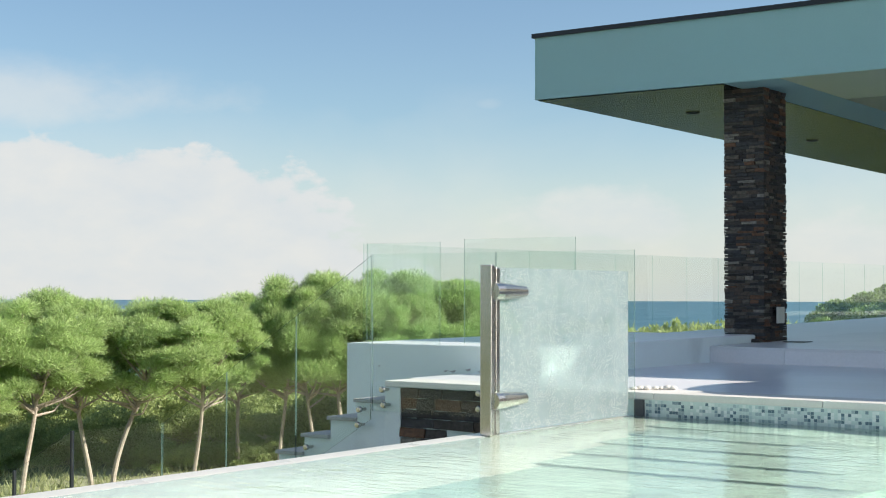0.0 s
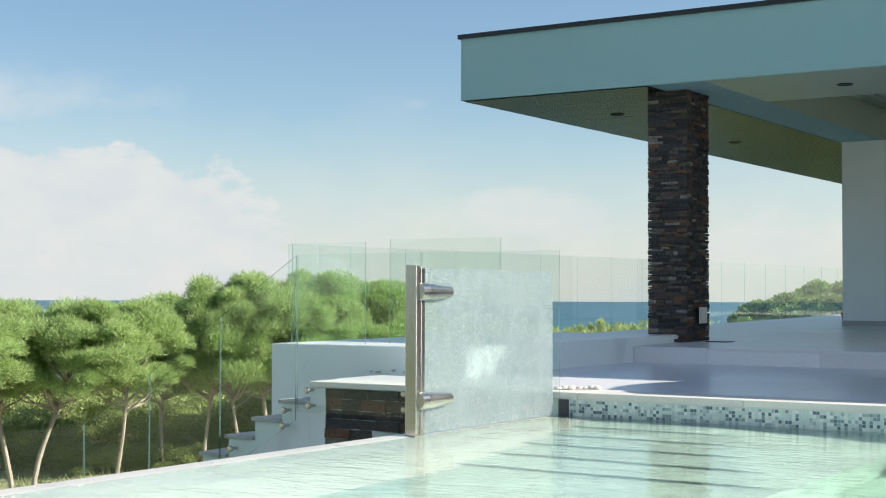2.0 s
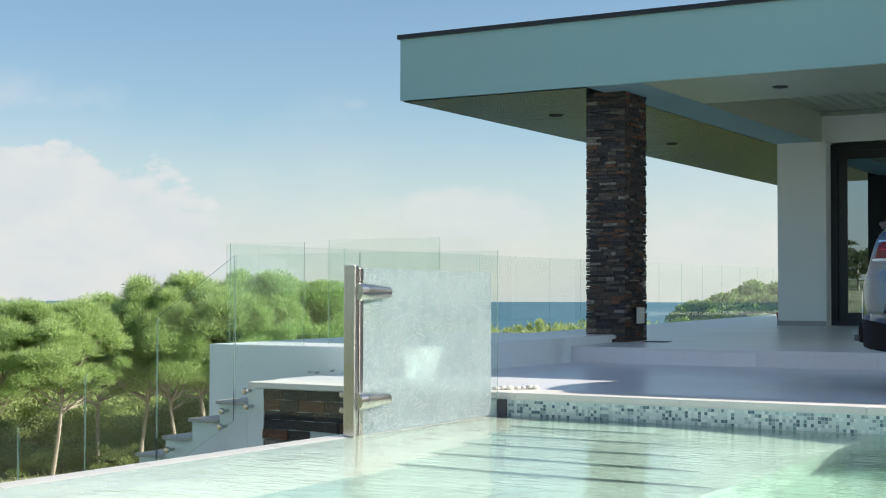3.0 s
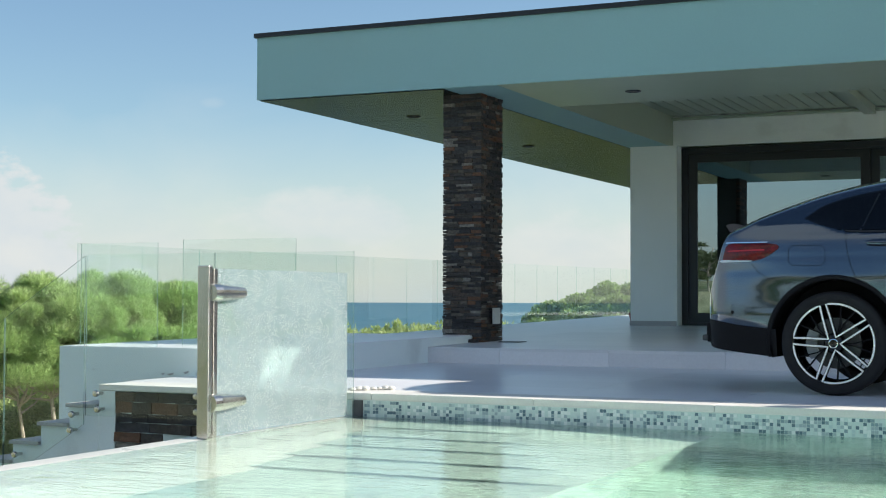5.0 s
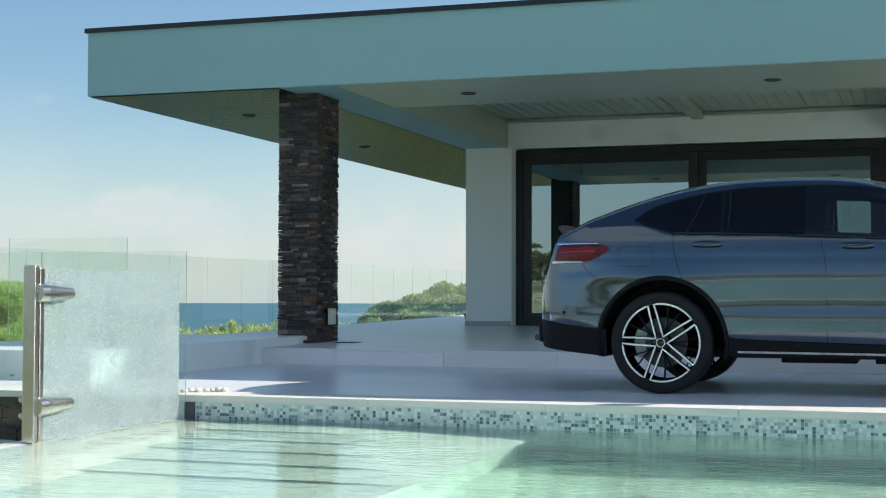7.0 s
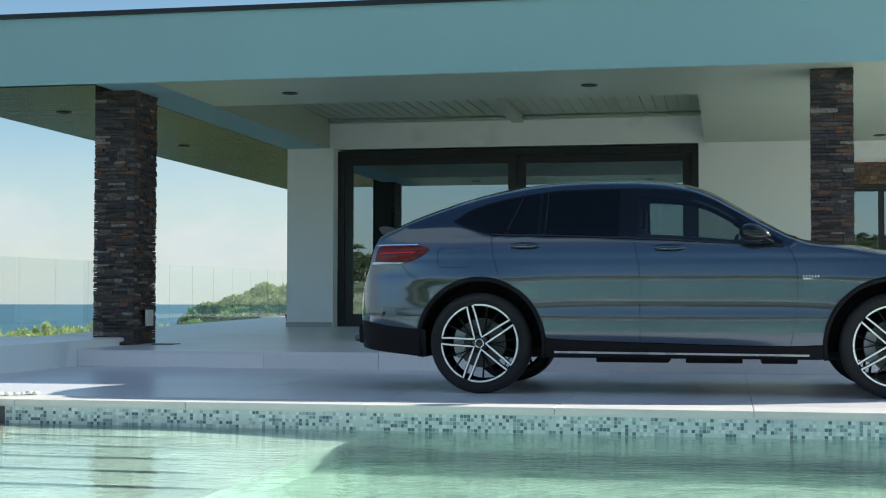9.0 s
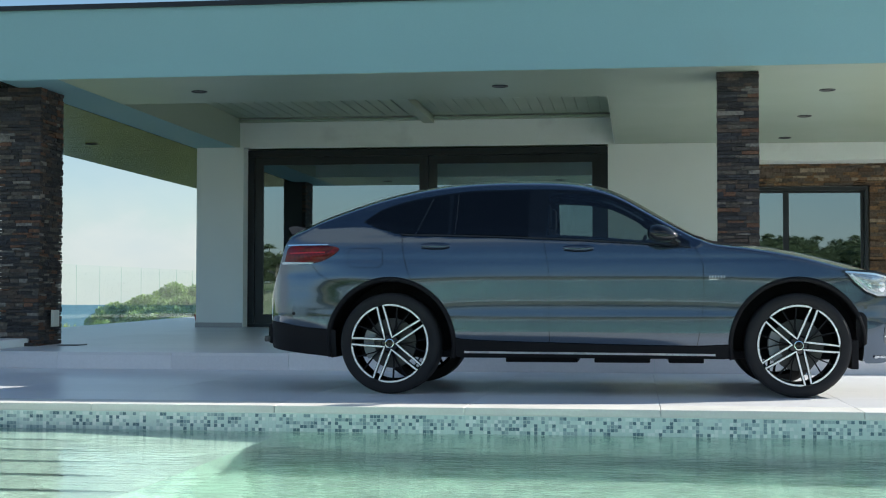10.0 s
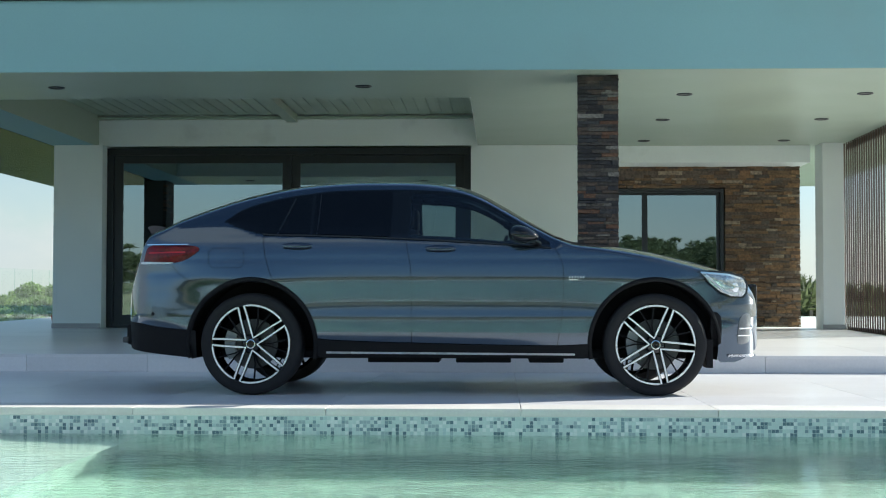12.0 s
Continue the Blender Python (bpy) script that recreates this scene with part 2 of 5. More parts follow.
def frosted_glass_material():
    """Glass under running water: pale film, beads and streaks."""
    m = bpy.data.materials.new("wet_frosted_glass")
    m.use_nodes = True
    nt = m.node_tree
    nt.nodes.clear()
    N, L = nt.nodes.new, nt.links.new
    out, mix, film, tr = N("ShaderNodeOutputMaterial"), N("ShaderNodeMixShader"), N("ShaderNodeBsdfPrincipled"), N("ShaderNodeBsdfTransparent")
    tr.inputs["Color"].default_value = (0.87, 0.95, 0.945, 1)
    film.inputs["Roughness"].default_value = 0.25
    film.inputs["Transmission Weight"].default_value = 0.55
    film.inputs["Subsurface Weight"].default_value = 0.0
    co, beads, streak, mp, grain = N("ShaderNodeTexCoord"), N("ShaderNodeTexVoronoi"), N("ShaderNodeTexNoise"), N("ShaderNodeMapping"), N("ShaderNodeTexNoise")
    beads.inputs["Scale"].default_value = 88.0
    L(co.outputs["Object"], beads.inputs["Vector"])
    mp.inputs["Scale"].default_value = (3, 3, 2.0)
    L(co.outputs["Object"], mp.inputs[0]), L(mp.outputs[0], streak.inputs["Vector"])
    streak.inputs["Scale"].default_value, streak.inputs["Detail"].default_value = 1.0, 6.0
    grain.inputs["Scale"].default_value, grain.inputs["Detail"].default_value = 9.0, 9.0
    L(co.outputs["Object"], grain.inputs["Vector"])
    bead = N("ShaderNodeMapRange")
    bead.inputs["From Min"].default_value, bead.inputs["From Max"].default_value = 0.38, 0.18
    bead.inputs["To Min"].default_value, bead.inputs["To Max"].default_value = 0.0, 1.0
    L(beads.outputs["Distance"], bead.inputs["Value"])
    sel = N("ShaderNodeMapRange")
    sel.inputs["From Min"].default_value, sel.inputs["From Max"].default_value = 0.36, 0.52
    L(grain.outputs["Fac"], sel.inputs["Value"])
    mb = N("ShaderNodeMath")
    mb.operation = "MULTIPLY"
    L(bead.outputs[0], mb.inputs[0]), L(sel.outputs[0], mb.inputs[1])
    base = N("ShaderNodeMapRange")
    base.inputs["From Min"].default_value, base.inputs["From Max"].default_value = 0.35, 0.65
    base.inputs["To Min"].default_value, base.inputs["To Max"].default_value = 0.52, 0.70
    L(streak.outputs["Fac"], base.inputs["Value"])
    add = N("ShaderNodeMath")
    add.operation, add.use_clamp = "ADD", True
    L(base.outputs[0], add.inputs[0]), L(mb.outputs[0], add.inputs[1])
    # beads are coloured white, which paints in their sparkle in the sun
    tone = N("ShaderNodeMix")
    tone.data_type = "RGBA"
    tone.inputs["A"].default_value, tone.inputs["B"].default_value = (0.50, 0.58, 0.60, 1), (1.0, 1.0, 1.0, 1)
    L(mb.outputs[0], tone.inputs["Factor"]), L(tone.outputs["Result"], film.inputs["Base Color"])
    bp = N("ShaderNodeBump")
    bp.inputs["Strength"].default_value, bp.inputs["Distance"].default_value = 0.8, 0.006
    L(mb.outputs[0], bp.inputs["Height"]), L(bp.outputs[0], film.inputs["Normal"])
    tl = N("ShaderNodeBsdfTranslucent")
    L(tone.outputs["Result"], tl.inputs["Color"])
    two = N("ShaderNodeMixShader")
    two.inputs[0].default_value = 0.38
    L(film.outputs[0], two.inputs[1]), L(tl.outputs[0], two.inputs[2])
    L(add.outputs[0], mix.inputs[0]), L(tr.outputs[0], mix.inputs[1]), L(two.outputs[0], mix.inputs[2]), L(mix.outputs[0], out.inputs[0])
    return m


def water_material():
    """Clear water: what lies below shows through, the surface mirrors at grazing angles."""
    m = bpy.data.materials.new("pool_water")
    m.use_nodes = True
    nt = m.node_tree
    nt.nodes.clear()
    N, L = nt.nodes.new, nt.links.new
    out, mix, tr, gl = N("ShaderNodeOutputMaterial"), N("ShaderNodeMixShader"), N("ShaderNodeBsdfRefraction"), N("ShaderNodeBsdfGlossy")
    tr.inputs["Color"].default_value = (0.80, 0.955, 0.92, 1)
    tr.inputs["IOR"].default_value, tr.inputs["Roughness"].default_value = 1.333, 0.0
    gl.inputs["Roughness"].default_value = 0.015
    co, mp, a, b = N("ShaderNodeTexCoord"), N("ShaderNodeMapping"), N("ShaderNodeTexNoise"), N("ShaderNodeTexNoise")
    mp.inputs["Scale"].default_value = (0.38, 1.0, 1.0)
    L(co.outputs["Object"], mp.inputs[0])
    for n, s, d in ((a, 2.6, 3.0), (b, 17.0, 5.0)):
        n.inputs["Scale"].default_value, n.inputs["Detail"].default_value = s, d
        L(mp.outputs[0], n.inputs["Vector"])
    mul = N("ShaderNodeMath")
    mul.operation, mul.inputs[1].default_value = "MULTIPLY", 0.55
    L(b.outputs["Fac"], mul.inputs[0])
    add = N("ShaderNodeMath")
    add.operation = "ADD"
    L(a.outputs["Fac"], add.inputs[0]), L(mul.outputs[0], add.inputs[1])
    bp = N("ShaderNodeBump")
    bp.inputs["Strength"].default_value, bp.inputs["Distance"].default_value = 0.5, WAVES
    L(add.outputs[0], bp.inputs["Height"])
    L(bp.outputs[0], gl.inputs["Normal"]), L(bp.outputs[0], tr.inputs["Normal"])
    L(mirror_share(nt, 0.02, bp.outputs[0], 1.0, 4.2), mix.inputs[0]), L(tr.outputs[0], mix.inputs[1]), L(gl.outputs[0], mix.inputs[2]), L(mix.outputs[0], out.inputs[0])
    return m


WAVES = 0.017
# white render with its shade and teal pool bounce put into the colour
FASCIA = material("shade_teal_render", (0.30, 0.48, 0.50), 0.75, vary=0.05, scale=0.8, fine=90, bump=0.10, spots=((0.30, 0.44, 0.45), 0.7, 0.55, 0.85))
RENDERED = material("white_render", (0.85, 0.90, 0.885), 0.75, vary=0.05, scale=1.2, fine=90, bump=0.12, spots=((0.55, 0.57, 0.56), 1.1, 0.62, 0.85))
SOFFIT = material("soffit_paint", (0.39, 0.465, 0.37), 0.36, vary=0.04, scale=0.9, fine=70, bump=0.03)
BOARDS = ramped("varnished_soffit_boards", [(0, (0.026, 0.034, 0.028)), (0.3, (0.032, 0.040, 0.032)), (0.55, (0.022, 0.031, 0.027)), (0.8, (0.038, 0.044, 0.032))], 0.22, island=True, bump=0.06, fine=3)
BOARDS.node_tree.nodes["Principled BSDF"].inputs["Specular IOR Level"].default_value = 0.05
CAP = material("roof_cap_metal", (0.030, 0.033, 0.038), 0.4, 0.6, vary=0.1)
PAVING = material("pale_porcelain_paving", (0.775, 0.76, 0.775), 0.30, vary=0.05, scale=2.5, fine=45, bump=0.0, each=0.05, uneven=0.02)
COPING = material("pale_coping_stone", (0.74, 0.715, 0.67), 0.5, vary=0.07, scale=4, fine=60, bump=0.1, each=0.04)
CONCRETE = material("grey_concrete", (0.42, 0.42, 0.42), 0.8, vary=0.15, scale=3, fine=50, bump=0.3)
GROUT = material("dark_grout", (0.10, 0.10, 0.10), 0.9)
GROUT_PALE = material("pale_grout", (0.66, 0.73, 0.70), 0.85)
LEDGE = [(0, (0.027, 0.024, 0.024)), (0.15, (0.055, 0.046, 0.040)), (0.32, (0.078, 0.056, 0.042)), (0.46, (0.045, 0.043, 0.045)), (0.60, (0.10, 0.085, 0.068)), (0.70, (0.130, 0.066, 0.038)), (0.82, (0.032, 0.030, 0.032)), (0.93, (0.20, 0.18, 0.155))]
SLATE = ramped("split_slate", LEDGE, 0.75, bump=0.9, fine=35)
SLATE_JOINED = ramped("split_slate_joined", LEDGE, 0.75, island=True, bump=0.9, fine=35)
WARM = [(0, (0.10, 0.065, 0.04)), (0.2, (0.17, 0.11, 0.06)), (0.4, (0.13, 0.10, 0.075)), (0.6, (0.22, 0.13, 0.065)), (0.8, (0.09, 0.075, 0.06)), (0.92, (0.30, 0.24, 0.17))]
WARM_SLATE = ramped("warm_split_stone", WARM, 0.8, bump=0.9, fine=30)
WARM_JOINED = ramped("warm_split_stone_joined", WARM, 0.8, island=True, bump=0.9, fine=30)
MOSAIC = [(0, (0.62, 0.71, 0.68)), (0.44, (0.78, 0.82, 0.80)), (0.58, (0.38, 0.47, 0.49)), (0.72, (0.24, 0.33, 0.36)), (0.81, (0.11, 0.18, 0.22)), (0.94, (0.52, 0.62, 0.62))]
TILE = ramped("glass_mosaic", MOSAIC, 0.3, bump=0.03, mottle=0.06)
TILE_JOINED = ramped("glass_mosaic_joined", MOSAIC, 0.3, island=True, bump=0.03, mottle=0.06)
# strong mottling puts rippling sunlight into the tile colour
POOL_FLOOR = material("caustic_pool_mosaic", (0.45, 0.575, 0.49), 0.5, vary=0.60, scale=4.5, fine=16, bump=0.1)
POOL_STEP = material("pale_submerged_mosaic", (0.60, 0.68, 0.61), 0.5, vary=0.26, scale=2.5, fine=16, bump=0.1)
MARBLE = material("pale_wet_marble", (0.60, 0.585, 0.53), 0.3, vary=0.10, scale=3, fine=45, bump=0.08)
STEEL = material("brushed_steel", (0.55, 0.53, 0.50), 0.24, 1.0, vary=0.05, fine=120, bump=0.03)
FRAME = material("anthracite_aluminium", (0.022, 0.027, 0.032), 0.35, 0.3, vary=0.1, bump=0.04)
PLASTIC = material("switch_plastic", (0.72, 0.72, 0.66), 0.4, vary=0.03, bump=0.02)
WOOD = material("dark_stained_wood", (0.085, 0.045, 0.030), 0.55, vary=0.3, scale=3, fine=80, bump=0.2, each=0.2)
EDGE_PALE = clear_glass("pale_glass_edge", (0.80, 0.90, 0.88))
LAWN = material("clipped_lawn", (0.075, 0.125, 0.035), 0.9, vary=0.3, scale=0.8, fine=30, bump=0.4)
GLASS = clear_glass("balustrade_glass", (0.955, 0.985, 0.975), weight=0.6)
EDGE = material("green_glass_edge", (0.07, 0.12, 0.11), 0.15, vary=0.05, bump=0.0)
WINDOW = clear_glass("window_glass", (0.20, 0.24, 0.25), weight=8.5, sheen=(0.74, 0.90, 0.96))
FROSTED = frosted_glass_material()
WATER = water_material()
BARK = material("pine_bark", (0.42, 0.36, 0.30), 0.9, vary=0.35, scale=4, fine=25, bump=0.8)
TERRACOTTA = material("red_terracotta", (0.30, 0.06, 0.04), 0.7, vary=0.2)
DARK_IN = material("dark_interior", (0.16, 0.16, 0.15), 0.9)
WHITE_DIFF = material("pebble_white", (0.70, 0.68, 0.62), 0.6, vary=0.1)


def leaf_material(name, dark, light, thin=0.45):
    m = bpy.data.materials.new(name)
    m.use_nodes = True
    nt = m.node_tree
    nt.nodes.clear()
    N, L = nt.nodes.new, nt.links.new
    out, mix, df, tl = N("ShaderNodeOutputMaterial"), N("ShaderNodeMixShader"), N("ShaderNodeBsdfPrincipled"), N("ShaderNodeBsdfTranslucent")
    ramp = N("ShaderNodeValToRGB")
    ramp.color_ramp.elements[0].color, ramp.color_ramp.elements[1].color = (*dark, 1), (*light, 1)
    geo, info = N("ShaderNodeNewGeometry"), N("ShaderNodeObjectInfo")
    nz = N("ShaderNodeTexNoise")
    nz.inputs["Scale"].default_value = 1.3
    L(geo.outputs["Position"], nz.inputs["Vector"])
    av = N("ShaderNodeMath")
    av.operation = "ADD"
    L(geo.outputs["Random Per Island"], av.inputs[0]), L(nz.outputs["Fac"], av.inputs[1])
    hv = N("ShaderNodeMath")
    hv.operation, hv.inputs[1].default_value = "MULTIPLY", 0.55
    L(av.outputs[0], hv.inputs[0]), L(hv.outputs[0], ramp.inputs[0])
    L(ramp.outputs["Color"], df.inputs["Base Color"]), L(ramp.outputs["Color"], tl.inputs["Color"])
    df.inputs["Roughness"].default_value = 0.55
    mix.inputs[0].default_value = thin
    L(df.outputs[0], mix.inputs[1]), L(tl.outputs[0], mix.inputs[2]), L(mix.outputs[0], out.inputs[0])
    return m


NEEDLES = leaf_material("pine_needles", (0.12, 0.20, 0.05), (0.66, 0.83, 0.36))
# darker foliage for far trees, the hill's shade and haze put into the colour
DIM_LEAF = leaf_material("dimmed_far_leaves", (0.05, 0.075, 0.035), (0.20, 0.24, 0.12))
SHRUB_LEAF = leaf_material("shrub_leaves", (0.13, 0.19, 0.06), (0.53, 0.61, 0.24))
OAK_LEAF = leaf_material("broad_green_leaves", (0.055, 0.11, 0.03), (0.42, 0.58, 0.18), 0.3)
DRY_GRASS = leaf_material("dry_grass", (0.20, 0.25, 0.09), (0.56, 0.56, 0.30))
GROUND = material("dry_ground", (0.44, 0.42, 0.27), 0.95, vary=0.35, scale=0.25, fine=3.0, bump=0.5, spots=((0.13, 0.17, 0.06), 0.09, 0.46, 0.60))
SEA = material("sea_water", (0.034, 0.118, 0.165), 0.35, vary=0.25, scale=0.02, fine=0.15, bump=0.25, spots=((0.70, 0.76, 0.78), 0.045, 0.66, 0.72))


# ---- structure: deck, terrace, house ----
STEP_Y, EAVE_Y, DOOR_Y, COPING_Y = 13.65, 14.32, 21.25, 9.145
RISE, SOFFIT_Z, ROOF_Z, WATER_Z, KERB_Z = 0.165, 2.955, 3.725, -0.165, 0.235
SLOPE, BOARD_X = 0.0135, -6.6


def floor_z(y):
    """The terrace falls gently towards the step."""
    return RISE + (y - STEP_Y) * SLOPE


def structure(name, bm, mat, label=""):
    return tagged(part(name, bm, mat), label, kind="structure")


def wedge(x0, x1, y0, y1, z0, za, zb):
    """A block whose top runs from za at y0 to zb at y1."""
    bm = box(x0, x1, y0, y1, 0, 1)
    for v in bm.verts:
        v.co.z = z0 if v.co.z < 0.5 else za + (zb - za) * (v.co.y - y0) / (y1 - y0)
    return bm


deck = structure("deck", box(-7.13, 9.0, COPING_Y + 0.02, STEP_Y, -0.9, -0.032), GROUT_PALE, "pale paved pool deck")
terrace = structure("terrace", wedge(-6.45, 9.0, STEP_Y + 0.012, 30.0, -0.9, RISE - 0.032, floor_z(30) - 0.032), GROUT_PALE, "raised paved terrace under the roof")
side_terrace = structure("side_terrace", wedge(-8.55, -6.452, 10.4, 14.85, -0.9, KERB_Z, KERB_Z + 0.022), RENDERED, "white rendered raised terrace edge")
structure("side_floor", wedge(-8.55, -6.452, 14.852, 30.0, -0.9, floor_z(14.85) - 0.002, floor_z(30) - 0.002), PAVING, "pale paving at the terrace side")

structure("side_paving", wedge(-8.53, -6.47, 10.43, 14.83, KERB_Z - 0.02, KERB_Z + 0.004, KERB_Z + 0.026), PAVING, "pale paving on the raised terrace edge")
for x, z, w, h in ((-7.43, 0.014, 0.05, 0.03), (-7.35, 0.012, 0.09, 0.035), (-7.19, 0.03, 0.07, 0.04), (-7.07, 0.02, 0.06, 0.03), (-8.17, 0.036, 0.03, 0.02), (-8.09, 0.037, 0.02, 0.015)):
    flake = bmesh.new()
    flake.faces.new([flake.verts.new((x + w * 0.5 * math.cos(a) * (0.7 + 0.3 * math.sin(3 * a + x)), 10.397, z + h * 0.5 * math.sin(a) * (0.7 + 0.3 * math.cos(2 * a + x)))) for a in [k * math.tau / 14 for k in range(14)]])
    part("flaked_patch", flake, CONCRETE, side_terrace, "grey patch of flaked paint")

# roof slab with its skylight well, cap and eave
roof = bmesh.new()
WX0, WX1, WY0, WY1, WZ = -5.965, -0.34, 16.23, 21.23, 3.40
for b in ((-8.97, 6.4, EAVE_Y, WY0), (-8.97, WX0, WY0, WY1), (WX1, 6.4, WY0, WY1), (-8.97, 6.4, WY1, 29.0)):
    add_box(roof, *b, SOFFIT_Z, ROOF_Z - 0.05)
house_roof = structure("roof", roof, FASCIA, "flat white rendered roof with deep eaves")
part("roof_cap", box(-9.0, 6.43, EAVE_Y - 0.03, 29.03, ROOF_Z - 0.05, ROOF_Z), CAP, house_roof, "dark metal roof edging")
sof = bmesh.new()
for b in ((WX0, 6.38, EAVE_Y + 0.02, WY0), (WX1, 6.38, WY0, WY1), (WX0, 6.38, WY1, 28.98)):
    add_box(sof, *b, SOFFIT_Z - 0.004, SOFFIT_Z + 0.004)
boards = bmesh.new()
y = EAVE_Y + 0.03
while y < 28.9:                             # narrow boards along the eave, each with a slight cup
    drop = random.uniform(0.0, 0.0016)
    add_box(boards, -8.94, BOARD_X, y, y + 0.136, SOFFIT_Z - 0.012 - drop, SOFFIT_Z - 0.005)
    y += 0.14
tagged(part("ceiling_boards", boards, BOARDS), "glossy olive varnished soffit boards", kind="structure")
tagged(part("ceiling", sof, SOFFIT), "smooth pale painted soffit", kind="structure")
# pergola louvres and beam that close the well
# this beam is ceiling too, its shade painted in as dark teal
tagged(part("ceiling_beam", box(BOARD_X, WX0 - 0.002, EAVE_Y + 0.02, 28.98, SOFFIT_Z - 0.006, SOFFIT_Z + 0.004), FASCIA), "ceiling beam beside the boards, shade put into its teal colour", kind="structure")
well = thing("louvre_roof", (0, 0, 0), "pale slatted louvre roof over the terrace opening", "louvre", kind="structure")
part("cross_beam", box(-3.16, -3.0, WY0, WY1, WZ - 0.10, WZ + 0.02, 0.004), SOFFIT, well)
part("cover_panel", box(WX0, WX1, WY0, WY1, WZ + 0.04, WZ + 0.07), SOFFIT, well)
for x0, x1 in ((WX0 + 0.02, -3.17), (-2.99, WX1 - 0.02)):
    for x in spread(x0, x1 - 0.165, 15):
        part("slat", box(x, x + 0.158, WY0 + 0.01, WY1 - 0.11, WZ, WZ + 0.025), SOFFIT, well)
# left lining takes the darker soffit paint, standing in for its shade
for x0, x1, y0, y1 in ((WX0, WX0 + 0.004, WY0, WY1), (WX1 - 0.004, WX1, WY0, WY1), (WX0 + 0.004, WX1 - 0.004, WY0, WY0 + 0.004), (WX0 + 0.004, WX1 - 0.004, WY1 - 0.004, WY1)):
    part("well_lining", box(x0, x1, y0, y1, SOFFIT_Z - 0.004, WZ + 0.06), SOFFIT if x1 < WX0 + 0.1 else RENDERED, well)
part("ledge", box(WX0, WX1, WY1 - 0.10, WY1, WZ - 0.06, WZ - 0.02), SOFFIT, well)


def downlight():
    bm = add_lathe(bmesh.new(), [(0.055, 0.0), (0.066, -0.004), (0.072, -0.010), (0.086, -0.010), (0.088, 0.0)], "z", sides=28)
    t = thing("downlight", (0, 0, 0), "round black recessed downlight in the soffit", "downlight", "soffit downlights")
    part("ring", bm, FRAME, t, smooth=True)
    part("lamp", add_lathe(bmesh.new(), [(0.0, -0.002), (0.056, -0.002)], "z", sides=24), DARK_IN, t)
    return t


first_light = downlight()
first_light.location = (-7.93, 16.33, SOFFIT_Z - 0.0125)
for x, y in ((-4.76, 15.33), (-1.46, 15.33), (2.02, 16.04), (2.03, 18.28), (2.03, 20.68), (3.99, 16.04), (4.01, 18.28), (4.01, 20.68), (-7.9, 20.2)):
    copy_thing(first_light, pose(x, y, SOFFIT_Z - (0.0125 if x < BOARD_X else 0.0045)))

# house walls
structure("wall_pier", box(-6.56, -5.84, 21.0, 21.9, 0.2, SOFFIT_Z - 0.006), RENDERED, "white rendered wall end")
structure("wall_beside_door", box(-0.44, 1.60, 21.2, 22.6, 0.2, SOFFIT_Z - 0.006), RENDERED, "white rendered house wall")
structure("wall_right_pier", box(4.62, 4.92, 21.0, 21.5, 0.2, SOFFIT_Z - 0.006), RENDERED, "white rendered pier")
structure("lintel", box(1.60, 4.52, 21.35, 22.5, 2.70, SOFFIT_Z - 0.006), RENDERED, "white beam over the stone wall")
for x0, x1, y in ((-6.57, -5.85, 20.985), (4.61, 4.93, 20.985), (-0.45, 1.60, 21.19)):
    structure("baseboard", box(x0, x1, y, y + 0.014, 0.2, floor_z(21) + 0.07), CONCRETE, "grey skirting at the wall foot")
# rooms behind the glass, their shade put into the dark wall colour
structure("room_back_wall", box(-6.0, 4.6, 25.9, 26.1, 0.2, SOFFIT_Z - 0.006), DARK_IN, "room wall behind the glass, shade put into its dark colour")
structure("room_side_wall", box(-6.0, -5.9, 21.9, 25.9, 0.2, SOFFIT_Z - 0.006), DARK_IN, "room side wall, shade put into its dark colour")


def sliding_door(name, x0, x1, y, z0, z1, bars, label, w0=0.13, f0=0.10):
    """A glazed sliding front: outer frame, panes and stiles."""
    d = thing(name, (x0, y, z0), label, "glass door", kind="structure")
    w, h = x1 - x0, z1 - z0
    part("top_rail", box(0, w, 0, 0.16, h - f0, h, 0.004), FRAME, d)
    part("sill", box(0, w, 0, 0.16, 0, 0.05, 0.004), FRAME, d)
    part("jamb", box(0, f0, 0, 0.16, 0.05, h - f0, 0.004), FRAME, d)
    part("jamb", box(w - f0, w, 0, 0.16, 0.05, h - f0, 0.004), FRAME, d)
    xs = [f0, *bars, w - f0]
    for k, (a, b) in enumerate(zip(xs, xs[1:])):
        yy = 0.04 + 0.05 * (k % 2)
        leaf = part("leaf_frame", add_box(add_box(add_box(box(a, a + w0, yy, yy + 0.045, 0.05, h - f0), b - w0, b, yy, yy + 0.045, 0.05, h - f0), a + w0, b - w0, yy, yy + 0.045, 0.05, 0.06 + w0), a + w0, b - w0, yy, yy + 0.045, h - f0 + 0.01 - w0, h - f0), FRAME, d)
        pane = part("pane", box(a + w0, b - w0, yy + 0.018, yy + 0.026, 0.06 + w0, h - f0 + 0.01 - w0), WINDOW, leaf, "tinted reflecting glass pane")
        pane.visible_shadow = False
    return d


sliding_door("door_1", -5.84, -0.44, DOOR_Y, floor_z(21.2), SOFFIT_Z - 0.03, [2.74], "wide anthracite sliding glass door, closed")
sliding_door("window_1", 0.9, 3.36, 22.02, 0.30, 2.36, [1.28], "anthracite framed glass door in the stone wall", 0.045, 0.05)

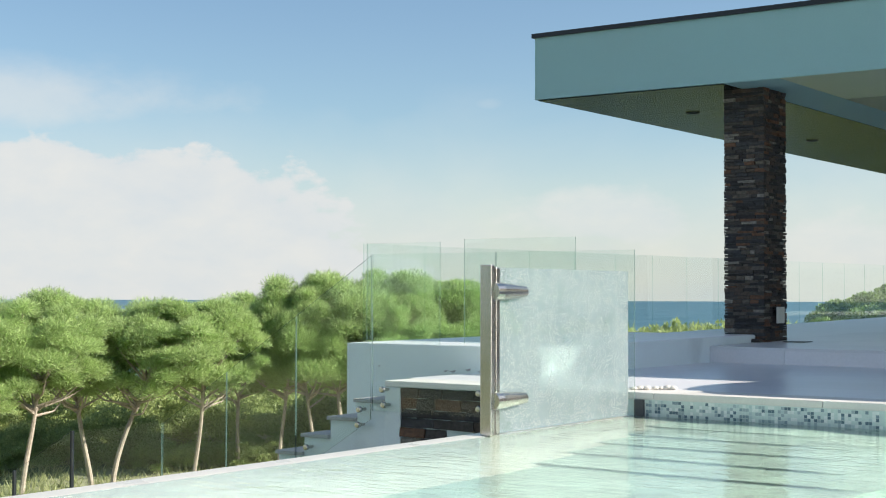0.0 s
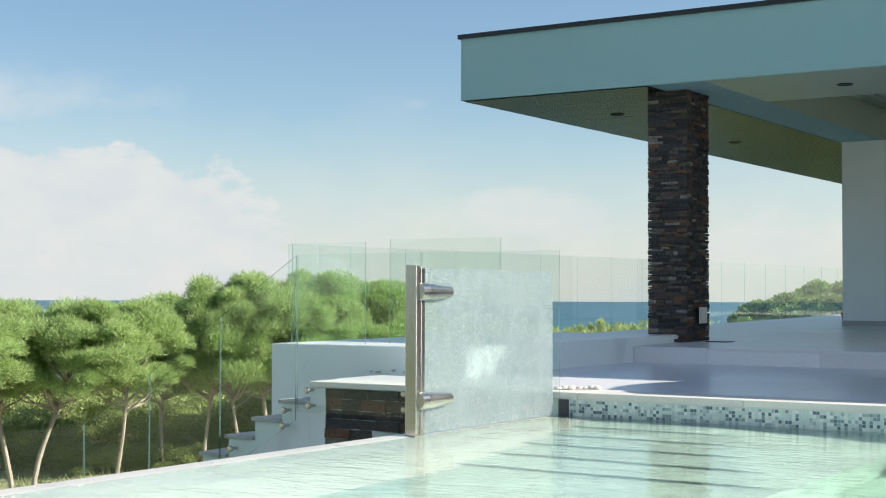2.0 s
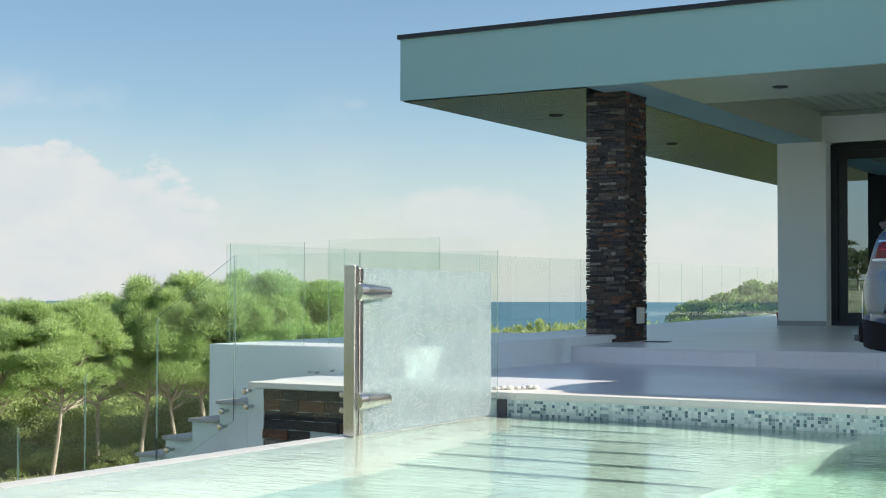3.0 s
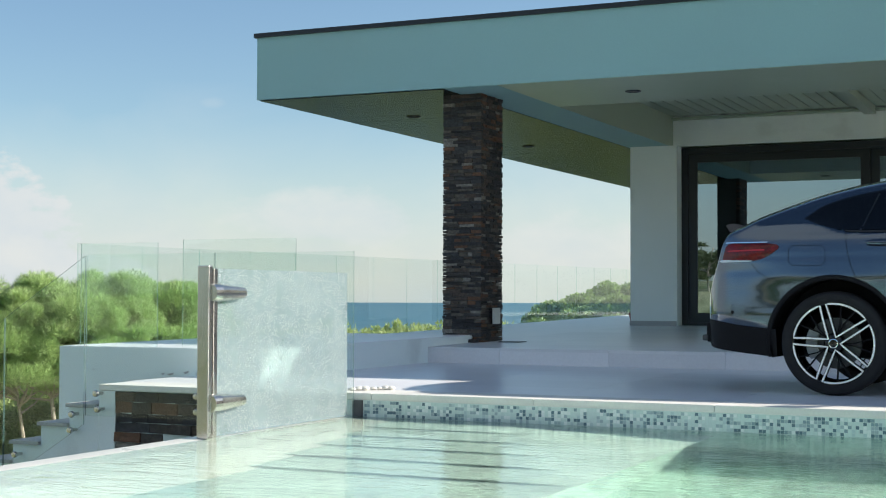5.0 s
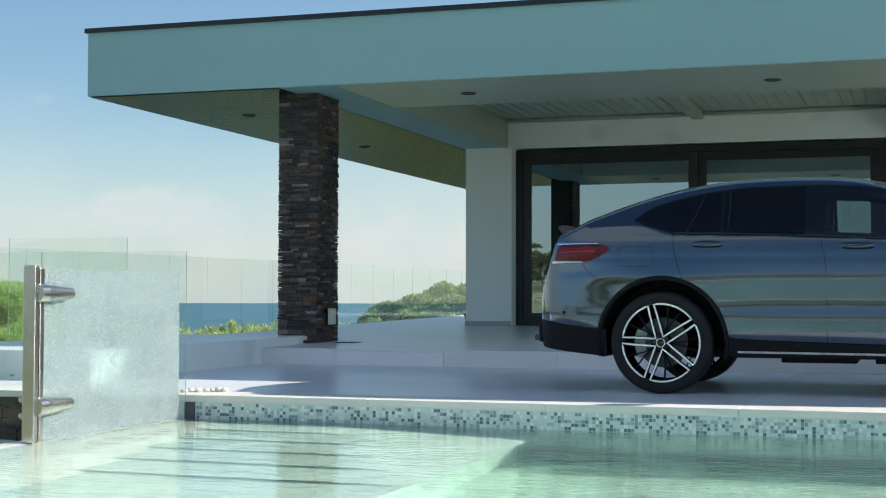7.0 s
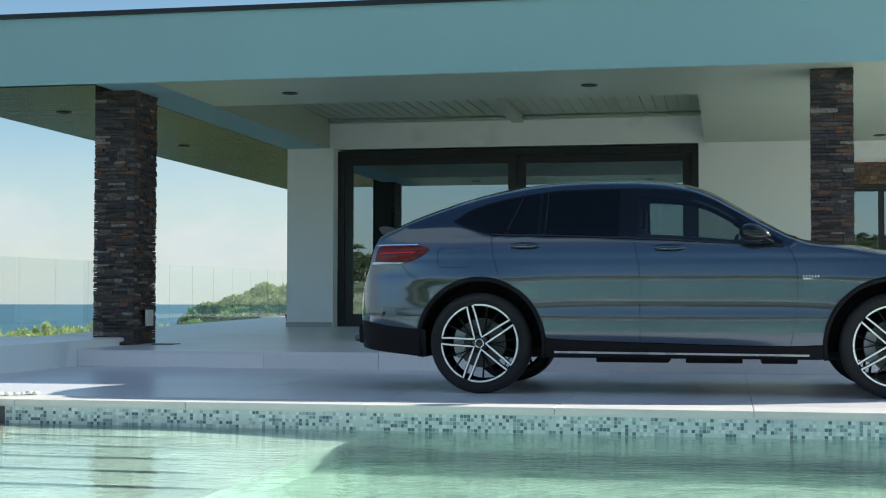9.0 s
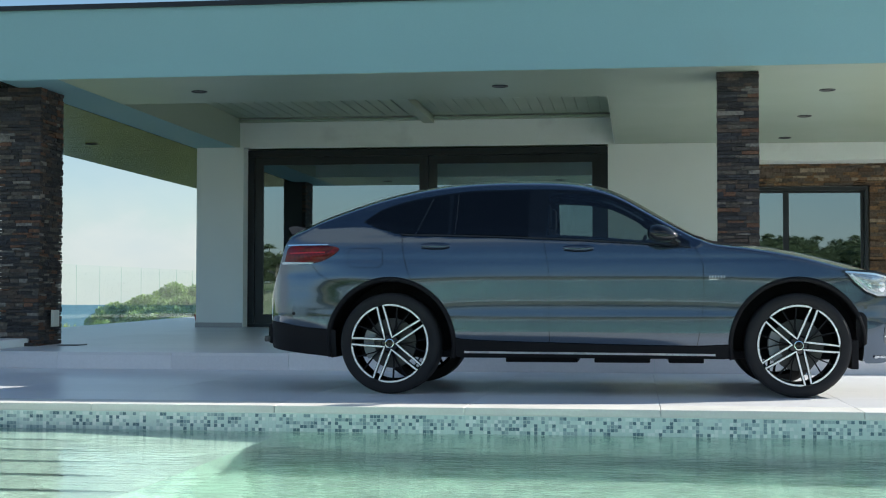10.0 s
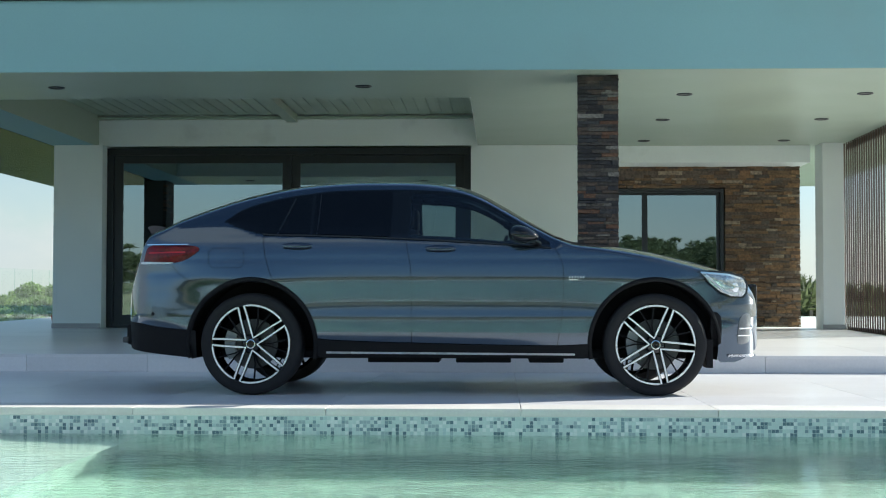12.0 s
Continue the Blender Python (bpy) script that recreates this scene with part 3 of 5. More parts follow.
# slatted timber screen along the right side
screen = thing("slatted_screen", (4.95, 0, 0), "dark vertical timber slat screen", "screen", kind="structure")
part("screen_rail", box(0.0, 0.05, 18.5, 21.0, 2.84, 2.92), FRAME, screen)
part("screen_rail", box(0.0, 0.05, 18.5, 21.0, 0.24, 0.30), FRAME, screen)
slat_mesh = None
for k in range(21):
    y = 18.52 + k * 0.125
    if slat_mesh is None:
        s = part("slat", box(-0.011, 0.0, 0, 0.060, 0.2, 2.94, 0.002), WOOD, screen)
        slat_mesh = s.data
    else:
        s = mesh_part("slat", slat_mesh, None, screen)
    s.location = (0, y, 0)

pot = thing("flower_pot", (-7.0, 22.6, floor_z(22.6)), "small red terracotta pot by the wall end", "pot")
part("bowl", add_lathe(bmesh.new(), [(0.0, 0.0), (0.055, 0.0), (0.085, 0.13), (0.09, 0.15), (0.075, 0.15), (0.065, 0.12), (0.0, 0.11)], "z", sides=24), TERRACOTTA, pot, smooth=False)
# socket and spot beside the column
socket = thing("wall_socket", (-6.338, 15.13, 0.47), "cream socket plate on the slate column", "socket")
part("plate", box(0.028, 0.045, -0.10, 0.10, -0.09, 0.09, 0.006), PLASTIC, socket)
part("cover", box(0.045, 0.051, -0.075, 0.075, -0.06, 0.06, 0.003), PLASTIC, socket)
spot = thing("floor_drain", (-6.05, 15.0, floor_z(15.0)), "flat dark steel floor drain on the terrace", "drain")
part("grate", box(-0.12, 0.12, -0.12, 0.12, 0, 0.008, 0.003), FRAME, spot)

# ---- pool ----
structure("pool_floor", box(-4.72, 9.0, -1.6, COPING_Y + 0.01, -1.75, -1.20), POOL_FLOOR, "pale tiled pool floor")
structure("pool_wall_near", box(-5.2, 9.0, -1.9, -1.6, -1.75, -0.02), COPING, "pool wall on the near side")
structure("pool_wall_right", box(9.0, 9.3, -1.9, 13.65, -1.75, 0.0), COPING, "pool wall on the far side")
structure("pool_wall_far", box(-4.9, 9.0, COPING_Y + 0.006, COPING_Y + 0.02, -0.235, -0.045), GROUT_PALE, "grouted pool wall under the coping")
structure("pool_wall_deep", box(-4.9, 9.0, COPING_Y + 0.003, COPING_Y + 0.02, -1.6, -0.236), POOL_FLOOR, "turquoise tiled pool wall below the waterline")
weir = bmesh.new()
ends = [[weir.verts.new((x, y, z)) for x, z in ((-5.03, -1.75), (-5.03, WATER_Z - 0.004), (-5.015, WATER_Z + 0.007), (-4.93, WATER_Z + 0.004), (-4.74, WATER_Z - 0.018), (-4.50, WATER_Z - 0.070), (-4.25, WATER_Z - 0.18), (-4.00, WATER_Z - 0.305), (-4.00, -1.75))] for y in (-1.6, COPING_Y - 0.005)]
for k in range(9):
    weir.faces.new((ends[0][k], ends[0][(k + 1) % 9], ends[1][(k + 1) % 9], ends[1][k]))
weir.faces.new(ends[0]), weir.faces.new(ends[1])
structure("pool_weir", weir, MARBLE, "pale wet marble overflow edge sloping into the pool")
# pale deck out of view, added to bounce sunlight towards the house
structure("near_deck", box(-5.2, 12.0, -3.4, -1.9, -0.6, -0.03), COPING, "unseen pale deck added near the pool to bounce light")
structure("lawn", box(-13.0, 14.0, -26.0, -3.402, -0.9, -0.06), LAWN, "green lawn on the near side of the pool")
structure("weir_outer_wall", box(-5.06, -5.03, -1.6, COPING_Y - 0.005, -2.4, WATER_Z - 0.03), COPING, "outer face of the overflow edge")
structure("catch_gutter", box(-5.6, -5.06, -1.6, COPING_Y - 0.08, -2.4, -1.2), CONCRETE, "concrete gutter below the overflow")
bench = thing("pool_steps", (0, 0, 0), "pale submerged pool steps", "steps", kind="structure")
for k in range(5):                          # wide shallow treads, each longer than the one above it
    d, e, z = 0.62 + 0.50 * k, -3.62 + 0.26 * k, WATER_Z - 0.070 - 0.045 * k
    tread = box(-4.70, e, COPING_Y - d, COPING_Y + 0.002, z - 0.0445, z)
    for v in tread.verts:                   # the ends slope on evenly from tread to tread
        v.co.x += 0.26 if v.co.z < z - 0.03 and v.co.x > -4 else 0.0
    part("tread", tread, POOL_STEP, bench)
part("step_base", box(-4.70, -2.36, COPING_Y - 2.62, COPING_Y + 0.001, -1.7, WATER_Z - 0.296), POOL_FLOOR, bench)
structure("pool_shelf", box(-4.70, -2.34, -1.6, COPING_Y - 2.622, -0.52, WATER_Z - 0.295), POOL_STEP, "pale shelf of the pool floor before the steps")
structure("pool_shelf_base", box(-4.70, -2.36, -1.6, COPING_Y - 2.623, -1.7, -0.522), POOL_FLOOR, "turquoise tiled side of the pool shelf")
surface = bmesh.new()
bmesh.ops.create_grid(surface, x_segments=1, y_segments=1, size=0.5)
for v in surface.verts:
    v.co = (-4.97 + (v.co.x + 0.5) * 13.97, -1.6 + (v.co.y + 0.5) * (COPING_Y + 1.606), WATER_Z)
water = tagged(part("water", surface, WATER), "clear turquoise pool water with small ripples", kind="structure")
water.visible_shadow = False
if water.data.polygons[0].normal.z < 0:
    water.data.flip_normals()

# ---- glass and steel round the pool's end ----
screen_glass = thing("glass_shower_screen", (-4.9, 7.3, 0), "wet frosted glass panel with steel clamps on the pool edge", "glass screen")
part("panel", box(-0.006, 0.006, 0.07, 1.73, WATER_Z + 0.01, 0.845, 0.002), FROSTED, screen_glass, "wet frosted glass")
part("post", box(-0.045, 0.035, -0.03, 0.012, WATER_Z, 0.86, 0.006), STEEL, screen_glass, "brushed steel post")
part("inner_post", box(-0.03, 0.03, 0.03, 0.075, WATER_Z, 0.845, 0.006), STEEL, screen_glass, "brushed steel post")
for z in (0.70, 0.045):
    c = part("clamp", tube([(0.03, -0.01, z), (0.03, 0.06, z), (0.03, 0.34, z)], [0.052, 0.055, 0.036], 20), STEEL, screen_glass, "polished steel hinge clamp", smooth=False)
    part("clamp_cap", tube([(0.03, 0.34, z), (0.03, 0.35, z)], [0.030, 0.028], 20), CAP, c)


def glass_panel(parent, a, b, za, zb, ha, hb, thick=0.007, edge=None):
    """A clear panel between the plan points a and b; its top falls from ha to hb, its foot from za to zb."""
    d = (Vector(b) - Vector(a)).normalized()
    n = Vector((-d.y, d.x)) * thick / 2
    bm = bmesh.new()
    vs = [bm.verts.new((p.x, p.y, z)) for s in (1, -1) for p, z in ((Vector(a) + s * n, za), (Vector(b) + s * n, zb), (Vector(b) + s * n, hb), (Vector(a) + s * n, ha))]
    for f in ((0, 1, 2, 3), (4, 5, 6, 7)):
        bm.faces.new([vs[i] for i in f])
    pane = part("pane", bm, GLASS, parent)
    pane.visible_shadow = False
    rim = bmesh.new()
    vs = [rim.verts.new((p.x, p.y, z)) for s in (1, -1) for p, z in ((Vector(a) + s * n, za), (Vector(b) + s * n, zb), (Vector(b) + s * n, hb), (Vector(a) + s * n, ha))]
    for i in range(4):
        rim.faces.new((vs[i], vs[(i + 1) % 4], vs[4 + (i + 1) % 4], vs[4 + i]))
    part("glass_edge", rim, edge or EDGE, pane, "green polished glass edge")
    return pane


bolt_mesh = None


def standoff(parent, x, y, z):
    """A round steel glass fixing."""
    global bolt_mesh
    if bolt_mesh is None:
        bm = add_lathe(bmesh.new(), [(0.0, -0.045), (0.020, -0.044), (0.025, -0.038), (0.025, -0.020), (0.013, -0.018), (0.013, 0.05)], "y", sides=20)
        o = part("standoff", bm, STEEL, parent, "steel glass fixing", smooth=False)
        bolt_mesh = o.data
    else:
        o = mesh_part("standoff", bolt_mesh, None, parent, "steel glass fixing")
    o.location = (x, y, z)


GY = 9.10
front_rail = thing("glass_balustrade", (0, 0, 0), "frameless clear glass balustrade bolted to the deck edge", "balustrade", "glass balustrades")
for a, b in ((-7.22, -6.05), (-6.04, -4.88)):
    glass_panel(front_rail, (a, GY), (b, GY), -0.24, -0.24, 1.0, 1.0)
for x, z in ((-7.10, -0.068), (-7.085, -0.188), (-6.18, -0.062), (-6.18, -0.178), (-5.95, -0.062), (-5.95, -0.178)):
    standoff(front_rail, x, GY, z)
stair_rail = thing("stair_balustrade", (0, 0, 0), "clear glass balustrade falling beside the stairs", "balustrade", "glass balustrades")
for a, b in ((-7.235, -8.02), (-8.03, -8.81), (-8.82, -9.59)):
    fall = lambda x: 1.0 + (x + 7.22) * 0.62
    glass_panel(stair_rail, (a, GY), (b, GY), fall(a) - 1.30, fall(b) - 1.30, fall(a), fall(b))
for x, z in ((-7.33, -0.235), (-7.345, -0.357), (-7.886, -0.57), (-7.90, -0.70)):
    standoff(stair_rail, x, GY, z)
low_rail = thing("garden_balustrade", (0, 0, 0), "low clear glass fence in the garden", "balustrade", "glass balustrades")
for a, b, za, zb in ((-9.605, -10.80, -0.46, -0.61), (-10.82, -11.64, -0.61, -1.04), (-11.66, -12.6, -1.04, -1.50)):
    glass_panel(low_rail, (a, 9.1), (b, 9.1), za - 1.0, zb - 1.0, za, zb)
    part("post", box(b - 0.018, b + 0.006, 9.085, 9.115, -3.0, zb + 0.004), FRAME, low_rail, "dark metal post")
side_rail = thing("terrace_balustrade", (0, 0, 0), "frameless clear glass balustrade along the terrace edge", "balustrade", "glass balustrades")
y = 10.47
while y < 29:
    z = KERB_Z + (y - 10.4) * 0.005
    low = z + 0.004 if y < 13.8 else floor_z(max(y, 14.85)) - 0.02
    glass_panel(side_rail, (-8.42, y), (-8.42, y + 0.951), low, low, z + 0.915, z + 0.92, 0.006, EDGE_PALE)
    y += 0.955
back_rail = thing("rear_balustrade", (0, 0, 0), "clear glass balustrade at the terrace end", "balustrade", "glass balustrades")
for k in range(4):
    glass_panel(back_rail, (-8.40 + k * 0.9, 29.2), (-7.53 + k * 0.9, 29.2), 0.33, 0.33, 1.26, 1.26, 0.006, EDGE_PALE)
step_rail = thing("corner_balustrade", (0, 0, 0), "clear glass balustrade on the raised terrace corner", "balustrade", "glass balustrades")
glass_panel(step_rail, (-7.55, 10.85), (-6.385, 10.85), KERB_Z + 0.002, KERB_Z + 0.002, 1.185, 1.185)
glass_panel(step_rail, (-8.40, 10.5), (-7.57, 10.5), KERB_Z + 0.002, KERB_Z + 0.002, 1.15, 1.15)

# stairs down to the garden
stairs = thing("stairs", (0, 0, 0), "white rendered garden stairs with grey treads", "stairs", kind="structure")
for k in range(7):
    x, z = -7.14 - 0.28 * k, -0.155 * (k + 1)
    part("riser_block", box(x - 0.28, x, 9.16, 10.38, z - 0.42, z - 0.03), RENDERED, stairs)
    part("tread", box(x - 0.30, x, 9.13, 10.38, z - 0.03, z, 0.005), CONCRETE, stairs)
structure("stair_wall", box(-7.13, -6.98, 9.15, 10.4, -1.6, -0.05), RENDERED, "white rendered wall end")

# pebbles by the pool's corner
for k in range(7):
    r = 0.027 + 0.010 * random.random()
    bm = bmesh.new()
    bmesh.ops.create_icosphere(bm, subdivisions=2, radius=r)
    for v in bm.verts:
        v.co += Vector((noise.noise(v.co * 20 + Vector((k, 0, 0))), noise.noise(v.co * 20 + Vector((0, k, 0))), 0)) * 0.006
        v.co.z *= 0.45
    p = tagged(part("pebble", bm, WHITE_DIFF, smooth=True), "small white pebble lying on the pool coping", "pebble", "pebbles on the coping")
    p.location = (-5.03 + 0.036 * k, 9.35 + 0.034 * k + 0.05 * random.random(), r * 0.42)


# ---- the car ----
def paint_material():
    m = material("metallic_blue_grey_paint", (0.070, 0.094, 0.130), 0.15, 0.85, vary=0.02, scale=2, fine=400, bump=0.0, coat_weight=1.0, coat_roughness=0.02)
    return m


PAINT = paint_material()
BLACK = material("black_trim_plastic", (0.012, 0.012, 0.014), 0.6, vary=0.1, bump=0.05, specular_ior_level=0.12)
SPOILER = material("matt_dark_lip", (0.010, 0.012, 0.016), 0.9, vary=0.1, bump=0.0, specular_ior_level=0.02)
GLOSS_BLACK = material("gloss_black", (0.006, 0.007, 0.009), 0.08, vary=0.05, bump=0.0)
RUBBER = material("tyre_rubber", (0.016, 0.016, 0.018), 0.75, vary=0.12, bump=0.1, specular_ior_level=0.3)
CHROME = material("chrome", (0.75, 0.77, 0.80), 0.08, 1.0, vary=0.02, bump=0.0)
SILVER = material("machined_alloy", (0.88, 0.88, 0.88), 0.30, 0.25, vary=0.03, bump=0.0)
CALIPER = material("grey_caliper_paint", (0.30, 0.32, 0.34), 0.4, 0.3, vary=0.1)
DISC = material("brake_disc_iron", (0.10, 0.10, 0.10), 0.45, 0.8, vary=0.1)
RED = material("red_lamp_plastic", (0.11, 0.002, 0.004), 0.06, vary=0.7, scale=14, bump=0.0, specular_ior_level=0.35)
LAMP_WHITE = material("clear_lamp_plastic", (0.62, 0.66, 0.70), 0.12, 0.2, vary=0.2, scale=25, bump=0.0, coat_weight=1.0)
LAMP_RED = material("bright_red_lens", (0.42, 0.010, 0.014), 0.2, vary=0.2, bump=0.0)
LAMP_DARK = material("headlight_housing", (0.42, 0.45, 0.48), 0.12, 0.75, vary=0.7, scale=22, fine=60, bump=0.0, coat_weight=1.0)
DARK_GLASS = material("privacy_glass", (0.004, 0.005, 0.008), 0.03, vary=0.02, bump=0.0, specular_ior_level=0.30)
CAR_GLASS = clear_glass("car_side_glass", (0.55, 0.62, 0.62), weight=1.6)
LEATHER = material("dark_leather", (0.016, 0.016, 0.018), 0.6, vary=0.1)
SPEAKER = material("grille_mesh", (0.16, 0.17, 0.18), 0.3, 0.8, vary=0.3, fine=120)

CAR_X, CAR_Y, HUB, TYRE, HALF = -0.35, 11.32, 1.437, 0.363, 0.945
top_z = curve([(-2.43, 0.62), (-2.42, 0.72), (-2.385, 0.82), (-2.345, 0.91), (-2.305, 1.00), (-2.272, 1.09), (-2.245, 1.165), (-2.215, 1.203), (-2.175, 1.222), (-2.13, 1.237), (-1.98, 1.30), (-1.79, 1.37), (-1.59, 1.437), (-1.395, 1.492), (-1.247, 1.524), (-1.05, 1.554), (-0.85, 1.571),
               (-0.60, 1.579), (-0.35, 1.578), (-0.15, 1.567), (0.058, 1.529), (0.206, 1.473), (0.354, 1.391), (0.50, 1.303), (0.648, 1.218), (0.76, 1.160), (0.887, 1.118), (1.08, 1.098), (1.27, 1.071), (1.46, 1.037),
               (1.65, 0.992), (1.84, 0.946), (1.98, 0.908), (2.12, 0.855), (2.19, 0.805), (2.225, 0.72), (2.24, 0.60), (2.245, 0.45)])
low_z = curve([(-2.43, 0.52), (-2.30, 0.505), (-2.12, 0.475), (-1.90, 0.455), (-1.0, 0.40), (-0.90, 0.385), (-0.29, 0.364), (0.74, 0.346), (1.0, 0.355), (1.85, 0.29), (1.92, 0.235), (2.0, 0.235), (2.1, 0.262), (2.2, 0.325), (2.245, 0.37)])
plan = curve([(-2.43, 0.30), (-2.42, 0.44), (-2.40, 0.56), (-2.35, 0.70), (-2.27, 0.795), (-2.12, 0.868), (-1.90, 0.918), (-1.60, 0.940), (-1.0, 0.945), (0.9, 0.945), (1.35, 0.938), (1.60, 0.920), (1.80, 0.885), (1.95, 0.835), (2.08, 0.755), (2.17, 0.655), (2.22, 0.53), (2.24, 0.40), (2.245, 0.28)])
side_bulge = curve([(0.20, -0.070), (0.34, -0.040), (0.44, -0.0165), (0.52, -0.0070), (0.555, -0.0062), (0.60, -0.0105), (0.65, -0.0125), (0.72, -0.0095), (0.79, -0.0030), (0.835, 0.0), (0.87, -0.0018), (0.945, -0.0078), (0.972, -0.0122), (0.994, -0.0130), (1.03, -0.018), (1.10, -0.030), (1.16, -0.050), (1.30, -0.08)])
belt = curve([(-2.43, 1.15), (-2.0, 1.20), (-1.62, 1.215), (-1.33, 1.152), (-0.98, 1.145), (-0.32, 1.121), (0.376, 1.081), (0.70, 1.055), (0.80, 1.10), (0.95, 1.30), (2.3, 1.60)])
glass_top = curve([(-1.64, 1.243), (-1.52, 1.33), (-1.33, 1.395), (-1.09, 1.442), (-0.81, 1.473), (-0.38, 1.480), (-0.10, 1.470), (0.069, 1.446), (0.211, 1.392), (0.353, 1.311), (0.495, 1.220), (0.69, 1.085)])
glass_low = curve([(-1.64, 1.241), (-1.50, 1.195), (-1.33, 1.154), (-0.98, 1.146), (-0.32, 1.122), (0.376, 1.082), (0.69, 1.057)])
crown = curve([(-2.43, 0.16), (-2.2, 0.10), (-1.6, 0.085), (-0.5, 0.075), (0.2, 0.085), (0.8, 0.075), (1.4, 0.085), (2.0, 0.10), (2.245, 0.16)])


def half_width(x, z):
    """The body's half width: plan curve, swage lines, haunches and the tumblehome of the cabin."""
    w = plan(x) * (1 + side_bulge(z) / HALF)
    for hx in (-HUB, HUB):
        w += 0.012 * math.exp(-((x - hx) / 0.42) ** 2) * math.exp(-((z - 0.74) / 0.16) ** 2)
    rear = min(max((-x - 1.72) / 0.40, 0.0), 1.0)
    rear = rear * rear * (3 - 2 * rear)
    w += rear * (0.024 * math.exp(-((z - 0.62) / 0.15) ** 2) - 0.006 * math.exp(-((z - 0.86) / 0.07) ** 2))
    over = z - belt(x)
    if over > 0:
        w -= 0.014 * min(over / 0.02, 1.0) + 0.53 * over + 0.10 * over * over
    return w


def skin(x, s, side=-1, out=0.0):
    """A point of the body shell: s runs from 0 at the sill to 1 on the centre line of hood or roof."""
    z0, z1, c = low_z(x), top_z(x), crown(x)
    z1 = max(z1, z0 + 0.05)
    c = min(c, (z1 - z0) * 0.6)
    if s < 0.7:
        z = z0 + (z1 - c - z0) * s / 0.7
        y = half_width(x, z)
    else:
        a = (s - 0.7) / 0.3 * math.pi / 2
        y = half_width(x, z1 - c) * math.cos(a) ** 0.85 if a < math.pi / 2 - 1e-6 else 0.0
        z = z1 - c + c * math.sin(a)
    return Vector((x, side * (y + out), z + (out if s > 0.85 else 0)))


def car_grid(xs, ss, side, keep=lambda x, z, y: True, out=0.0):
    bm = bmesh.new()
    rows = [[bm.verts.new(skin(x, s, side, out)) for s in ss] for x in xs]
    for a, b in zip(rows, rows[1:]):
        for i in range(len(ss) - 1):
            q = (a[i], a[i + 1], b[i + 1], b[i])
            c = sum((v.co for v in q), Vector()) / 4
            if keep(c.x, c.z, abs(c.y)):
                bm.faces.new(q if side < 0 else q[::-1])
    loose = [v for v in bm.verts if not v.link_faces]
    bmesh.ops.delete(bm, geom=loose, context="VERTS")
    return bm


BODY_X = sorted(set([round(v, 4) for v in spread(-2.43, -2.25, 14) + spread(-2.25, 2.0, 190) + spread(2.0, 2.245, 22)]))
BODY_S = spread(0, 0.7, 46) + [0.7 + 0.3 * i / 18 for i in range(1, 19)]


def side_patch(x0, x1, lo, hi, out, nx=40, nz=8, side=-1, thick=0.0):
    """A panel that follows the car's side between two curves."""
    bm = bmesh.new()
    rows = []
    for x in spread(x0, x1, nx):
        a, b = lo(x), hi(x)
        rows.append([bm.verts.new((x, side * (half_width(x, a + (b - a) * j / nz) + out), a + (b - a) * j / nz)) for j in range(nz + 1)])
    for p, q in zip(rows, rows[1:]):
        for j in range(nz):
            bm.faces.new((p[j], p[j + 1], q[j + 1], q[j]))
    if thick:
        bmesh.ops.solidify(bm, geom=list(bm.faces), thickness=thick)
    return bm


def side_shape(points, out, thick=0.006, rings=5, side=-1):
    """A lamp or badge: a rounded outline in side view, laid on the car's skin."""
    bm = bmesh.new()
    cx, cz = sum(p[0] for p in points) / len(points), sum(p[1] for p in points) / len(points)
    pts = []
    n = len(points)
    for i in range(n):                          # rounded by sampling a closed spline
        p0, p1, p2, p3 = points[i - 1], points[i], points[(i + 1) % n], points[(i + 2) % n]
        for t in (0, 0.25, 0.5, 0.75):
            q = [0.5 * (2 * b + (c - a) * t + (2 * a - 5 * b + 4 * c - d) * t * t + (3 * b - a - 3 * c + d) * t**3) for a, b, c, d in zip(p0, p1, p2, p3)]
            pts.append(q)
    loops = []
    for r in range(rings + 1):
        f = 1 - r / rings
        loops.append([bm.verts.new((cx + (x - cx) * f, side * (half_width(cx + (x - cx) * f, cz + (z - cz) * f) + out + thick * (1 - f * f)), cz + (z - cz) * f)) for x, z in pts] if r < rings else [bm.verts.new((cx, side * (half_width(cx, cz) + out + thick), cz))])
    for r in range(rings):
        a, b = loops[r], loops[r + 1]
        for i in range(len(pts)):
            j = (i + 1) % len(pts)
            bm.faces.new((a[i], a[j], b[j], b[i]) if len(b) > 1 else (a[i], a[j], b[0]))
    edge = [bm.verts.new((v.co.x, v.co.y - side * (out + 0.02), v.co.z)) for v in loops[0]]
    for i in range(len(pts)):
        j = (i + 1) % len(pts)
        bm.faces.new((loops[0][i], loops[0][j], edge[j], edge[i]))
    return bm


def seam(points, width=0.0045, out=0.0015, side=-1):
    """A dark shut line on the body side."""
    bm = bmesh.new()
    fine = [(a[0] + (b[0] - a[0]) * t, a[1] + (b[1] - a[1]) * t) for a, b in zip(points, points[1:]) for t in spread(0, 1, 8)]
    prev = None
    for i, (x, z) in enumerate(fine):
        x2, z2 = fine[min(i + 1, len(fine) - 1)]
        x1, z1 = fine[max(i - 1, 0)]
        d = Vector((x2 - x1, z2 - z1)).normalized() if (x2, z2) != (x1, z1) else Vector((0, 1))
        n = Vector((-d.y, d.x)) * width / 2
        row = [bm.verts.new((x + k * n.x, side * (half_width(x + k * n.x, z + k * n.y) + out), z + k * n.y)) for k in (-1, 1)]
        if prev:
            bm.faces.new((prev[0], prev[1], row[1], row[0]))
        prev = row
    return bm


